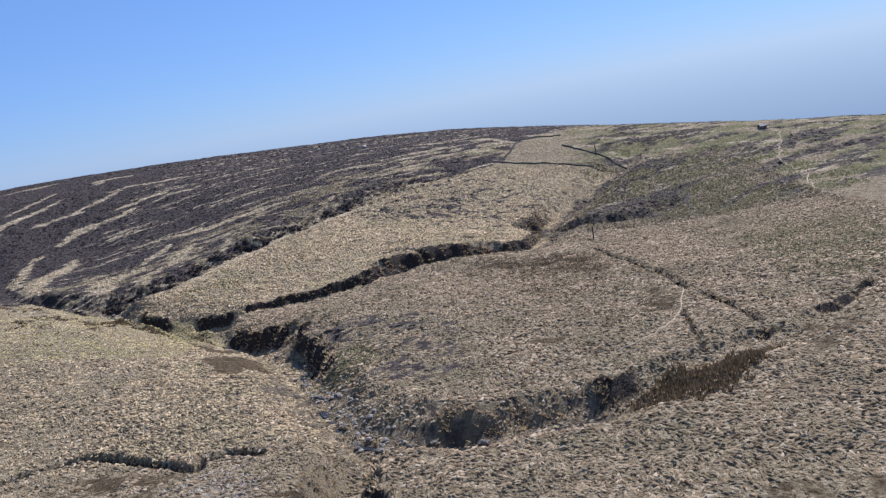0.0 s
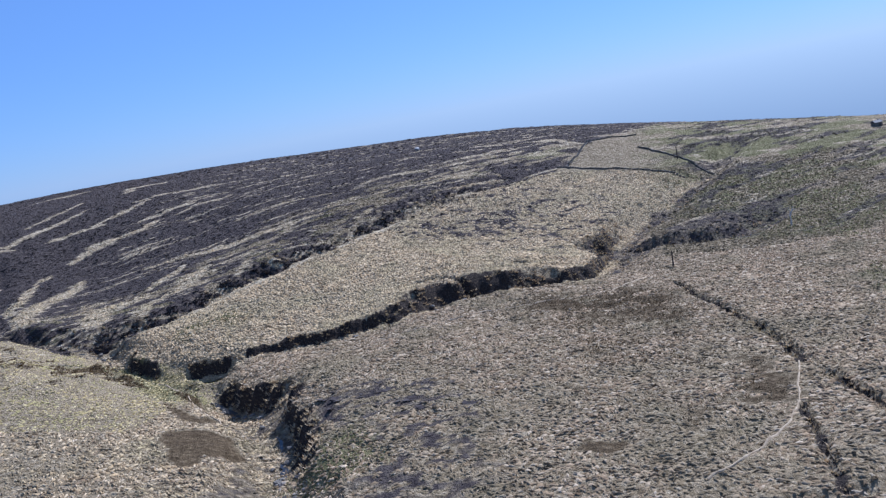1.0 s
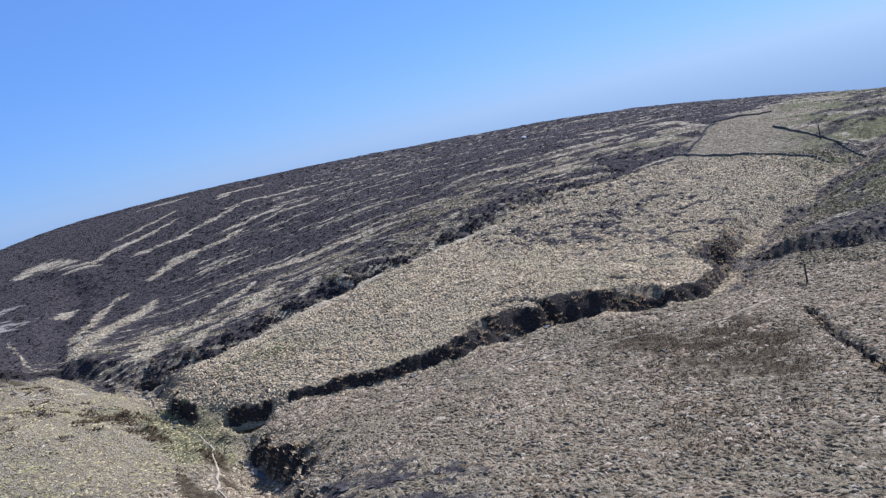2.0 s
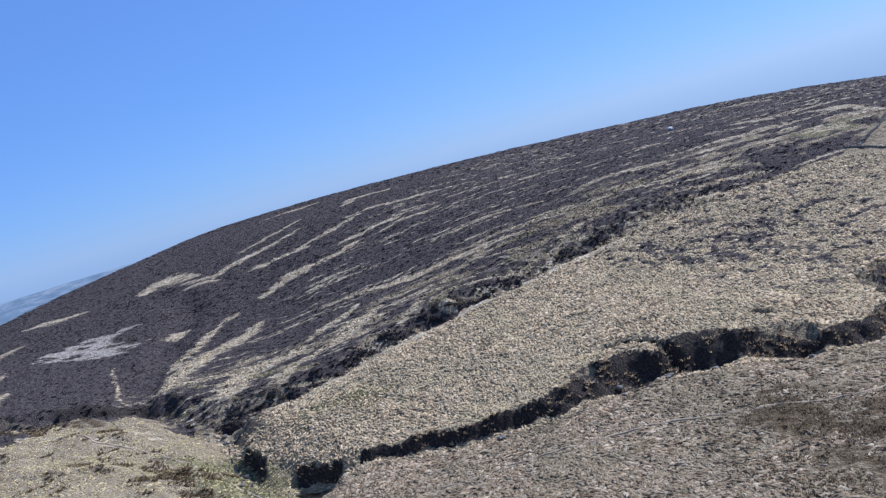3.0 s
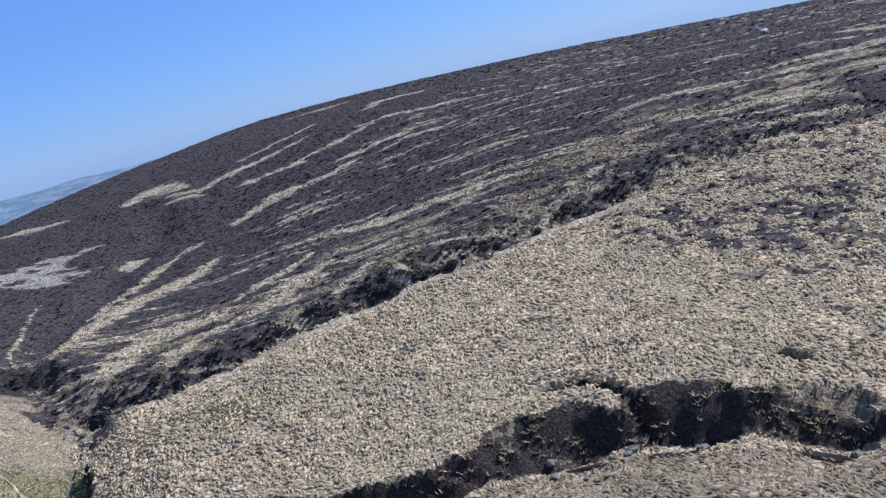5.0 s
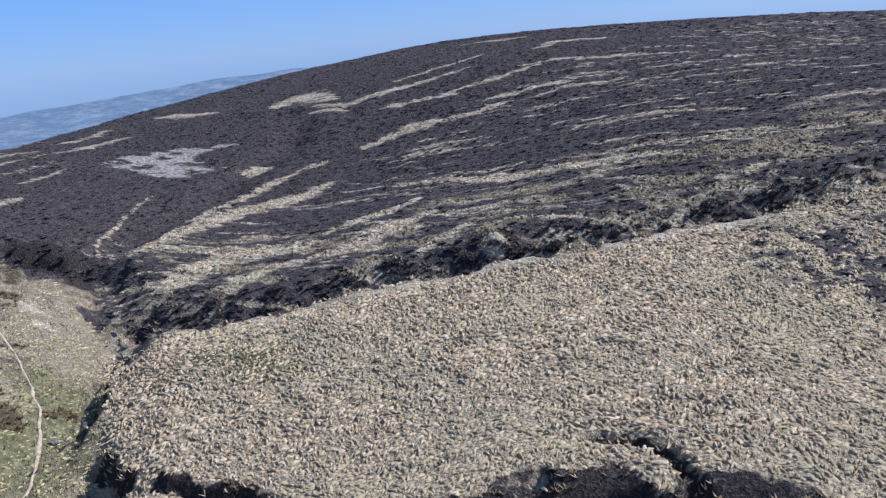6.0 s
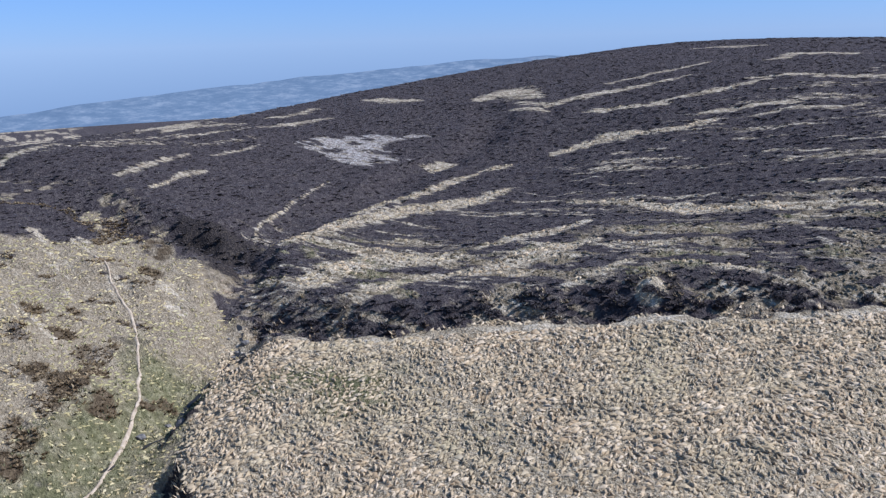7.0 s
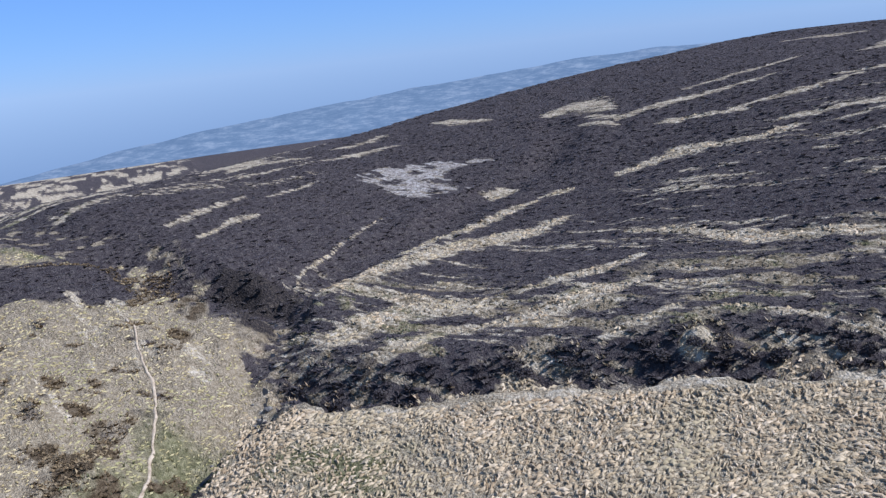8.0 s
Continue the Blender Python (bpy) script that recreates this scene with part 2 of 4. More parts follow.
def ground_height(x, y):
    deep, bare = cut(x, y)
    near = 1 - smooth(170, 330, np.hypot(x + 20, y - 150))
    z = swell_height(x, y) - deep
    z = z + bare * (1.5 * (fbm(x / 1.9, y / 1.9, 37) - 0.5) + 0.5 * (value_noise(x / 0.7, y / 0.7, 38) - 0.5))      # slumped clods on the banks
    z = z + near * (1.1 * (fbm(x / 14, y / 14, 31) - 0.5) + 0.42 * (fbm(x / 3.1, y / 3.1, 32) - 0.5))
    z = z + near * 0.22 * (value_noise(x / 0.85, y / 0.85, 35) - 0.5)
    for hx, hy, r, h in HUMMOCKS:
        z = z + h * np.exp(-((x - hx) ** 2 + (y - hy) ** 2) / (r * r)) * (0.6 + 0.8 * fbm(x / 1.2, y / 1.2, 36))
    return z


# ---- where each kind of plant grows ----
HILL = [(-63.7, 162.8), (-55.1, 177.2), (-46.1, 189.1), (-37.2, 199.3), (-28.1, 210.2), (-13.7, 222.8), (5.6, 238.6), (13.4, 244.4), (17, 254.5), (21.5, 267.3), (29.5, 273.6), (57, 329.6),
        (56.1, 596.8), (-700, 600), (-700, -80), (-271.6, 40.7), (-152.3, 125.2), (-128.1, 142.2), (-108.6, 154.5), (-96.5, 161.7), (-84.4, 166.6)]
LOW_STREAKS = [
    ([(-84.7, 171.7), (-88.4, 177.4), (-91.6, 184.2), (-93, 190.2), (-92.1, 195.7), (-90.5, 200), (-91.8, 205.4)], 2.3),
    ([(-95.1, 184.4), (-97.7, 190.3), (-100, 196.4), (-101.4, 202.4), (-101.4, 205.8)], 1.3), ([(-102.8, 207.7), (-101.7, 212.5)], 0.9),
    ([(-100, 219.5), (-99.4, 223.2), (-98.8, 226.8), (-94, 230.4), (-89.2, 234.7), (-87.5, 238.5)], 1.5), ([(-91.8, 240), (-86.4, 244.6), (-79.6, 248.3)], 1.0),
    ([(-70.6, 167.7), (-72.3, 172.8), (-73.6, 178.4), (-72.2, 182.6), (-68.9, 185.6)], 2.8), ([(-68.6, 189.2), (-68.3, 193.9), (-67.2, 198.9), (-66.9, 202.1)], 1.0),
    ([(-63.3, 169.7), (-65, 174.7), (-65.3, 179.5), (-63.7, 183.6)], 1.2), ([(-63, 185), (-62.4, 189.1), (-61.6, 193.8), (-59.9, 197)], 1.9),
]
LOW_STREAKS += [
    ([(-51.8, 188.4), (-51.1, 191.7), (-51.4, 195.9)], 0.9), ([(-87.9, 168.6), (-94.1, 171.4), (-101.3, 178.4), (-106.9, 183.2), (-109.9, 187.1)], 0.2), ([(-113.4, 204.3), (-111.2, 206.6)], 1.8),
    ([(-77, 206.8), (-59.8, 211.1), (-47.5, 217.8)], 1.2), ([(-33.3, 205.9), (-32.6, 210.6), (-31.5, 214.7), (-29.8, 220.7)], 0.9), ([(-54.3, 215.3), (-41.4, 220.7)], 0.9), ([(-13, 228.4), (-4.1, 229)], 1.0),
    ([(-90.3, 149.8), (-82.9, 152), (-74.3, 153.6)], 0.9), ([(-93, 145.6), (-83.7, 147.4), (-76.2, 148.5)], 0.7), ([(-79.2, 156.3), (-72.3, 158.2)], 0.9), ([(-85.5, 142.5), (-76.3, 143.6), (-66.6, 146.7)], 0.6),
]
HIGH_STREAKS = [
    ([(-141, 230), (-140, 236), (-131, 235)], 3.2), ([(-131, 231.5), (-123, 232.8), (-121.6, 238.1), (-117.8, 243.9), (-115.7, 250.8), (-114.2, 258.2)], 1.3), ([(-127.5, 228.5), (-120.5, 231)], 1.0),
    ([(-126, 248.6), (-123.3, 255.5), (-119.8, 267)], 1.1), ([(-142.4, 281), (-139, 287.2), (-128.6, 292.6)], 1.2),
    ([(-108.9, 272.7), (-110.4, 279.7), (-106.9, 284.1), (-102.2, 288.1)], 1.5), ([(-105.3, 242.5), (-101.6, 247.4), (-98.6, 253.9), (-95.9, 259.6)], 1.1), ([(-83.1, 241.4), (-77.4, 245.9), (-71.2, 251.1)], 1.0),
]
HIGH_STREAKS += [
    ([(-99.6, 259.1), (-93.1, 265.3), (-81.9, 268.5), (-70.1, 270.1)], 1.0), ([(-63.4, 227), (-53.4, 233.6), (-42.3, 236.1)], 0.7), ([(-114, 233.4), (-107, 239), (-101.9, 243.3)], 0.8),
    ([(-57.3, 282), (-43.8, 280.5)], 0.7), ([(-31, 263.8), (-23.2, 266.1)], 0.9), ([(-66, 300), (-58, 297), (-50, 292)], 0.9),
]
FAR_STREAKS = [
    ([(-9.8, 275.2), (-2.2, 274.9)], 1.7), ([(2.9, 274.9), (9.5, 273.3), (17.8, 265.3)], 1.8), ([(4.8, 256.2), (12.1, 256.4)], 1.6), ([(-151.1, 187.9), (-152.5, 195), (-151.8, 202)], 1.8),
    ([(-163, 192.4), (-165.2, 203.9)], 1.8), ([(-164.2, 214.1), (-152.8, 221.4)], 1.6), ([(-154.3, 171.6), (-158.1, 178.4), (-156.5, 185.5)], 1.8), ([(-130.2, 143.5), (-142.1, 151.5)], 1.4), ([(-115.3, 158.2), (-122.1, 164.3), (-126.6, 169.9)], 1.0), ([(-108.2, 160.9), (-114.2, 166.9), (-116.6, 171.2)], 0.8), ([(-126.1, 173.2), (-133.5, 182.9)], 0.6), ([(-220.6, 315.6), (-206.3, 333.9)], 2.0),
    ([(-185, 178.9), (-181.5, 193.1)], 2.5),
]
BURN = [(-132.5, 187.9), (-135.9, 192.3), (-136.4, 198.7), (-134.1, 204.1), (-126.4, 211.5), (-126.5, 205.2), (-123.4, 201.9), (-116.2, 201.3), (-116.1, 196.9), (-120.9, 193.1), (-126.8, 190.4)]
FIELD_HEATHER = [(-26, 203), (-22, 207.5), (-16, 211), (-9.3, 214), (-2, 219), (6, 217), (5, 207), (2, 199), (-6, 198), (-15, 198.5)]
FIELD_ROUGH = [(-30, 200), (-18, 222), (0, 238), (14, 236), (24, 214), (14, 194), (8, 180), (0, 186), (-10, 195)]
STAINS = [
    [(1.1, 149.1), (3.2, 158.9), (10.1, 155.4), (17, 157.5), (21.9, 141.4), (21, 132), (15.9, 134.3), (9.4, 141.5)],
    [(14.8, 99.6), (18.5, 104.3), (22, 110.2), (24.4, 110.8), (22.9, 100.3), (20.7, 97.7), (18.9, 101.7), (15.2, 97.3)],
]
EAST_SLOPE = [(11, 173.7), (19.1, 187), (27.7, 202), (37.2, 209.2), (49.7, 212), (47, 198), (40, 191.5), (33, 188), (24, 187), (15.7, 179.4)]
RUSH_BANK = [(0.5, 154.3), (14, 157), (24, 152), (25, 130), (21, 112), (8, 114), (3.6, 136.8), (1, 147.2)]
GREENS = [
    [(45.6, 145.9), (58.6, 159.6), (69.1, 140.9), (52.9, 99.4), (39.6, 107.6)], [(42.8, 199.9), (63.2, 204.2), (74.8, 193.6), (53, 176.1)],
    [(-22.2, 107.2), (-15.6, 109.8), (-9.8, 100.8), (-13.4, 95.8), (-20.1, 101)], [(-68.3, 153.7), (-61.6, 159.8), (-53.3, 154.4), (-45.7, 147.6), (-40.9, 139.2), (-44.2, 136.6), (-50.4, 142), (-58.1, 148.9)], [(-54.3, 164.8), (-47.7, 169), (-42.8, 165.9), (-46.3, 161.4), (-52.1, 161)], [(-161.7, 134.5), (-135.8, 149.5), (-124.9, 144.7), (-146.6, 127.9)], [(-114.8, 134.8), (-110.9, 146.1), (-104.1, 146.9), (-105.8, 140.3)],
]
GULLY_HEATHER = [(-22, 113), (-20.5, 120.6), (-14, 122), (-5, 119), (-1.5, 103), (1, 92.4), (-4.9, 88), (-14.3, 95)]
REEDS = [(12.5, 76.6), (14, 73.2), (18, 72), (22, 73.4), (25.5, 77.5), (28.5, 82.5), (24, 83), (19.5, 81.4), (15, 80)]
BOGS = [[(-38.1, 118.8), (-34.7, 120.8), (-30.2, 117.5), (-26.3, 110.2), (-30.3, 110.5), (-30.8, 105.7), (-34.2, 111.7)], [(-43.9, 132.9), (-38.6, 128.2), (-34.1, 125.6), (-35.7, 123.1), (-39.8, 126.4)], [(5.6, 95.6), (8.5, 93.9), (10.1, 95.9), (6.8, 97.7)], [(-45.2, 140), (-43.5, 141.3), (-40.7, 137.7), (-41.8, 136.4)], [(-39.6, 134.1), (-38.1, 134.8), (-36, 131.7), (-37.5, 130.9)]]
KNOLL = [(-46.7, 139.7), (-54.2, 145.5), (-64.3, 150.5), (-70.1, 159.5), (-82.3, 161.2), (-89.5, 154), (-85.5, 140.5), (-65.5, 132.9), (-51.4, 133.7)]
BROWN_SPOTS = [
    ([(-46.8, 75.2), (-39, 80.1), (-29.7, 76.6), (-26.2, 71.1), (-36.5, 68.2)], 0.8), ([(-20.2, 74.1), (-14.7, 69.1), (-12.8, 64.7), (-19.5, 67)], 0.85), ([(19.4, 114), (25.2, 113.2), (24.1, 97.9), (19.4, 98.1)], 0.7),
    ([(30.3, 85.2), (41.8, 87.3), (40.2, 80.5), (29, 75.9)], 0.75), ([(14.2, 55.3), (20.1, 57.5), (29.2, 54.9), (26, 46.1), (14.8, 48.4)], 0.7), ([(-62.6, 112.2), (-56, 116), (-53.6, 112.6), (-59.7, 110.2)], 0.6), ([(-41.8, 101.3), (-36.8, 104), (-34.8, 101.4), (-39.8, 99.2)], 0.65),
]
# hollows and rushy tufts on the knoll: place, radius, how dark
KNOLL_SPOTS = [
    (-66.2, 149.3, 1.7, "heath"), (-67.7, 150.8, 0.9, "heath"), (-62.2, 148.5, 1.2, "bog"), (-59.5, 146.3, 1.7, "bog"), (-56.6, 149.1, 1.1, "heath"), (-59.7, 153.4, 0.9, "heath"), (-58.9, 152, 0.8, "heath"),
    (-53.5, 143.4, 1.4, "heath"), (-50.7, 141.4, 1.2, "bog"), (-89.7, 152.2, 1.4, "heath"), (-86.1, 158.1, 1.8, "heath"), (-80, 155.8, 1.1, "heath"), (-73.9, 145, 1.2, "heath"),
    (-62.5, 144.2, 1.2, "heath"), (-69.5, 147, 0.9, "bog"), (-74, 149, 0.8, "heath"), (-56, 145.5, 1.0, "heath"),
]
DARK_BANK = [(-89.6, 143.7), (-89.2, 150.8), (-90.4, 152.9), (-100.4, 149.1), (-103.4, 143.7), (-106, 132), (-90, 132)]
BARE = [(-27.4, 75.8), (-25.1, 79.4), (-21.5, 76.8), (-19, 69.9), (-22.9, 66.7)]


FIELD_EDGE = [(70, 255)] + [p[:2] for p in MAIN_BECK[3:-3]] + [(-66, 160)]


def plants(x, y):
    """Heather, pale grass, green, bare peat, burnt ground, bleached field, brown mud: each from 0 to 1."""
    wx = x + 7 * (fbm(x / 9, y / 9, 41) - 0.5) + 2.2 * (fbm(x / 2, y / 2, 43) - 0.5)
    wy = y + 7 * (fbm(x / 9, y / 9, 42) - 0.5) + 2.2 * (fbm(x / 2, y / 2, 44) - 0.5)
    hill = smooth(-2.5, 2.5, np.where(inside(wx, wy, HILL), 1, -1) * along(wx, wy, HILL + HILL[:1])[0])
    up = along(x, y, SIDE_BECK)[0]
    lower = 1 - smooth(14, 34, up + 10 * (fbm(x / 12, y / 12, 47) - 0.5))
    u, v = 0.88 * x + 0.47 * y, -0.47 * x + 0.88 * y
    thin = fbm(u / 15, v / 1.25, 48)
    fine = fbm(x / 1.6, y / 1.6, 49)
    a, b = 0.82 * x + 0.57 * y, -0.57 * x + 0.82 * y
    heather = hill * np.clip(1.0 - 0.8 * lower * smooth(0.45, 0.6, fbm(a / 5.5, b / 1.7, 50)), 0, 1)
    pale = hill * ((0.36 + 0.14 * smooth(-50, 5, x) + 0.12 * lower + 0.12 * smooth(-60, -85, x)) * smooth(0.57, 0.67, thin) * smooth(-98, -80, x) + 0.95 * smooth(0.48, 0.62, fbm((-0.35 * x + 0.94 * y) / 17, (0.94 * x + 0.35 * y) / 3.0, 62)) * smooth(-128, -150, x) * smooth(190, 172, y) + 0.15 * lower * smooth(0.56, 0.66, fbm(a / 4, b / 1.2, 51)))
    for streaks in (LOW_STREAKS, HIGH_STREAKS, FAR_STREAKS):
        for line, half in streaks:
            xs, ys = [p[0] for p in line], [p[1] for p in line]
            m = (x > min(xs) - 9) & (x < max(xs) + 9) & (y > min(ys) - 9) & (y < max(ys) + 9)
            if m.any():
                d, _, place = along(0.65 * x[m] + 0.35 * wx[m], 0.65 * y[m] + 0.35 * wy[m], line)
                half = half * (0.35 + 0.75 * np.sin(np.pi * np.clip(0.08 + 0.84 * place / (len(line) - 1), 0, 1)))
                s = 1 - smooth(half * 0.4, half * 1.5, d + 1.8 * np.minimum(1, half) * (fine[m] - 0.5))
                pale[m] = np.maximum(pale[m], s * (0.6 + 0.5 * fine[m]) * (1.0 if streaks is LOW_STREAKS else 0.8))
    burn = 0.85 * patch(wx, wy, BURN, 1.0) * smooth(0.30, 0.46, fbm(u / 3, v / 1.2, 52))
    heather = heather * (1 - 0.92 * np.maximum(pale, burn))
    d, side, _ = along(0.5 * (x + wx), 0.5 * (y + wy), SIDE_BECK[4:])
    pale = pale * (1 - 0.5 * (side < 0) * smooth(10, 5, d))
    # sunlit edge of the field's lip, painted as a band of bleached grass
    lip = (side > 0) * smooth(2.0, 2.4, d) * smooth(3.9, 3.3, d)
    pale = np.maximum(pale, 0.8 * lip * smooth(-62, -54, x))
    mott = patch(wx, wy, FIELD_HEATHER, 5) * smooth(0.48, 0.55, fbm(x / 1.2, y / 0.8, 53))
    rush = patch(wx, wy, RUSH_BANK, 4) * smooth(0.36, 0.6, fbm(x / 2.2, y / 2.2, 54))
    fell = patch(wx, wy, GULLY_HEATHER, 4) * smooth(0.47, 0.56, fbm(x / 1.7, y / 1.1, 64))
    dark = patch(wx, wy, DARK_BANK, 2)
    rough = patch(wx, wy, FIELD_ROUGH, 6) * smooth(0.57, 0.64, fbm(x / 1.4, y / 1.0, 69))
    heather = np.maximum.reduce([heather, 0.8 * mott, 0.7 * rough, 0.38 * rush, 0.95 * dark, 0.7 * fell])
    east = smooth(20, 45, x) * smooth(170, 195, y) * (1 - hill)
    heather = np.maximum(heather, 0.62 * east * smooth(0.47, 0.56, fbm((0.8 * x + 0.6 * y) / 14, (-0.6 * x + 0.8 * y) / 3.5, 55)))
    heather = np.maximum(heather, 0.62 * patch(wx, wy, EAST_SLOPE, 4))
    pale = np.maximum(pale, 0.4 * east * smooth(0.58, 0.7, fbm(x / 12, y / 2.4, 56)))
    # heather on the flanks of the becks
    for beck, reach in ((MAIN_BECK[:9], 4.0), (EAST_BECK, 6.0), (SIDE_BECK, 14.0), (LOW_BECK[8:], 9.0)):
        d, side, _ = along(wx, wy, beck)
        heather = np.maximum(heather, (0.6 if beck[0][0] > 40 else 0.85) * (1 - smooth(reach * 0.4, reach, d)) * (np.where(side < 0, smooth(0.3, 0.42, fbm(a / 4.2, b / 1.3, 70)), 0.0) if beck is SIDE_BECK else np.where(side > 0, 1.0, 0.3) if beck[0] is MAIN_BECK[0] else 1.0) * (1 - 0.9 * pale) * smooth(0.28, 0.44, fbm(x / 2.4, y / 2.4, 57)))
    knoll = patch(wx, wy, KNOLL, 5)
    pale = pale * (1 - 0.65 * knoll)
    shelf = fbm((0.36 * x + 0.93 * y) / 4.5, (-0.93 * x + 0.36 * y) / 1.1, 65)
    heather = np.maximum(heather, 0.5 * knoll * smooth(0.66, 0.74, shelf))
    d, side, place = along(wx, wy, FORE_BECK[9:20])
    heather = np.maximum(heather, 0.5 * (1 - smooth(3.5, 8.5, d)) * smooth(0.44, 0.54, fbm(x / 1.6, y / 1.3, 68)))
    green = 0 * x
    heather = heather * (1 - 0.85 * patch(wx, wy, GREENS[2], 3))
    for g in GREENS:
        green = np.maximum(green, patch(wx, wy, g, 4) * (0.55 + 0.6 * fine if g is GREENS[3] else 0.5 + 0.7 * fine))
    green = np.maximum(green, 0.6 * hill * lower * smooth(0.4, 0.6, fbm(x / 6, y / 4, 58)))
    green = np.maximum(green, 0.8 * east * smooth(0.4, 0.55, fbm(x / 8, y / 5, 59)))
    green = green * smooth(5.0, 9.0, up)
    arch = np.hypot((x - ARCH[0]) * 0.75 + (y - ARCH[1]) * 0.35, (y - ARCH[1]) * 0.8 - (x - ARCH[0]) * 0.35)
    pale = np.maximum(pale, 1 - smooth(0.9, 1.3, arch))
    heather = heather * smooth(0.9, 1.4, arch)
    bog = np.maximum.reduce([patch(0.6 * x + 0.4 * wx, 0.6 * y + 0.4 * wy, b, 1.0) for b in BOGS])
    for spot, share in BROWN_SPOTS:
        bog = np.maximum(bog, share * patch(wx, wy, spot, 3) * smooth(0.42, 0.55, fbm(x / 1.5, y / 1.1, 67)))
    for stain in STAINS:
        bog = np.maximum(bog, patch(wx, wy, stain, 4.5) * smooth(0.38, 0.54, fbm(x / 2.6, y / 1.7, 80)))
    for sx, sy, r, sort in KNOLL_SPOTS:
        here = smooth(1.25, 0.8, np.hypot((0.4 * x + 0.6 * wx - sx) / 1.35, 0.4 * y + 0.6 * wy - sy) / r)
        if sort == "bog":
            bog = np.maximum(bog, here)
        else:
            heather = np.maximum(heather, 0.5 * here)
            bog = np.maximum(bog, 0.75 * here * smooth(0.36, 0.5, fine))
    _, bare = cut(x, y)
    for hx, hy, r, h in HUMMOCKS:
        heather = np.maximum(heather, 0.5 * np.exp(-((x - hx) ** 2 / 1.6 + (y - hy + 0.8) ** 2) / (0.45 * r * r)) * smooth(0.36, 0.54, fine))
    # shadow line curving over the arch's lump, painted as bare peat
    bare = np.maximum(bare, smooth(1.2, 1.5, arch) * smooth(2.4, 2.0, arch) * smooth(-0.8, 0.2, y - ARCH[1] - 0.5 * (x - ARCH[0])))
    burn = np.maximum(burn, 0.6 * patch(wx, wy, BARE, 2))
    field = (along(0.7 * x + 0.3 * wx, 0.7 * y + 0.3 * wy, FIELD_EDGE)[1] < 0) * smooth(-75, -62, x) * smooth(148, 152, y) * (1 - hill) * (1 - smooth(236, 244, y + 0.25 * (x - 20)))
    field = np.maximum(field, 0.45 * smooth(-40, -46, x) * smooth(120, 130, y) * smooth(166, 160, y) * (1 - hill))
    return np.clip(heather * (1 - bog), 0, 1), np.clip(pale, 0, 1), np.clip(green, 0, 1), np.clip(bare, 0, 1), burn, field, bog


# ---- materials ----
def material(name, rough=0.9, spec=0.15):
    m = bpy.data.materials.new(name)
    m.use_nodes = True
    b = m.node_tree.nodes["Principled BSDF"]
    b.inputs["Roughness"].default_value = rough
    b.inputs["Specular IOR Level"].default_value = spec
    return m, m.node_tree, b


def node(nt, kind, **values):
    n = nt.nodes.new(kind)
    for key, value in values.items():
        n.inputs[key].default_value = value
    return n


def noise_at(nt, scale, detail=4.0, rough=0.6, stretch=None, turn=0.0):
    co = nt.nodes.new("ShaderNodeTexCoord")
    out = co.outputs["Object"]
    if stretch:
        mp = nt.nodes.new("ShaderNodeMapping")
        mp.vector_type = "TEXTURE"
        mp.inputs["Rotation"].default_value = (0, 0, radians(turn))
        mp.inputs["Scale"].default_value = stretch
        nt.links.new(out, mp.inputs["Vector"])
        out = mp.outputs[0]
    n = node(nt, "ShaderNodeTexNoise", Scale=scale, Detail=detail, Roughness=rough)
    nt.links.new(out, n.inputs["Vector"])
    return n.outputs["Fac"]


def ramp(nt, fac, stops):
    r = nt.nodes.new("ShaderNodeValToRGB")
    while len(r.color_ramp.elements) < len(stops):
        r.color_ramp.elements.new(0.5)
    for e, (at, c) in zip(r.color_ramp.elements, stops):
        e.position, e.color = at, (*c, 1)
    nt.links.new(fac, r.inputs["Fac"])
    return r.outputs["Color"]


def mixed(nt, fac, a, b):
    m = nt.nodes.new("ShaderNodeMix")
    m.data_type = "RGBA"
    nt.links.new(fac, m.inputs["Factor"])
    nt.links.new(a, m.inputs["A"])
    nt.links.new(b, m.inputs["B"])
    return m.outputs["Result"]


def bumped(nt, bsdf, heights, distance, strength=1.0):
    bump = node(nt, "ShaderNodeBump", Strength=strength, Distance=distance)
    nt.links.new(heights, bump.inputs["Height"])
    nt.links.new(bump.outputs["Normal"], bsdf.inputs["Normal"])


def ragged(nt, value, grain, reach=1.1, sharp=3.5):
    """A zone's share with an uneven edge broken up by grain."""
    def step(op, a, b):
        n = nt.nodes.new("ShaderNodeMath")
        n.operation = op
        for k, v in enumerate((a, b)):
            if isinstance(v, (int, float)):
                n.inputs[k].default_value = v
            else:
                nt.links.new(v, n.inputs[k])
        return n
    lift = step("MULTIPLY", step("SUBTRACT", grain, 0.5).outputs[0], reach)
    off = step("SUBTRACT", step("ADD", value, lift.outputs[0]).outputs[0], 0.5)
    out = step("ADD", step("MULTIPLY", off.outputs[0], sharp).outputs[0], 0.5)
    out.use_clamp = True
    gate = step("MULTIPLY", value, 6.0)
    gate.use_clamp = True
    return step("MULTIPLY", out.outputs[0], gate.outputs[0]).outputs[0]


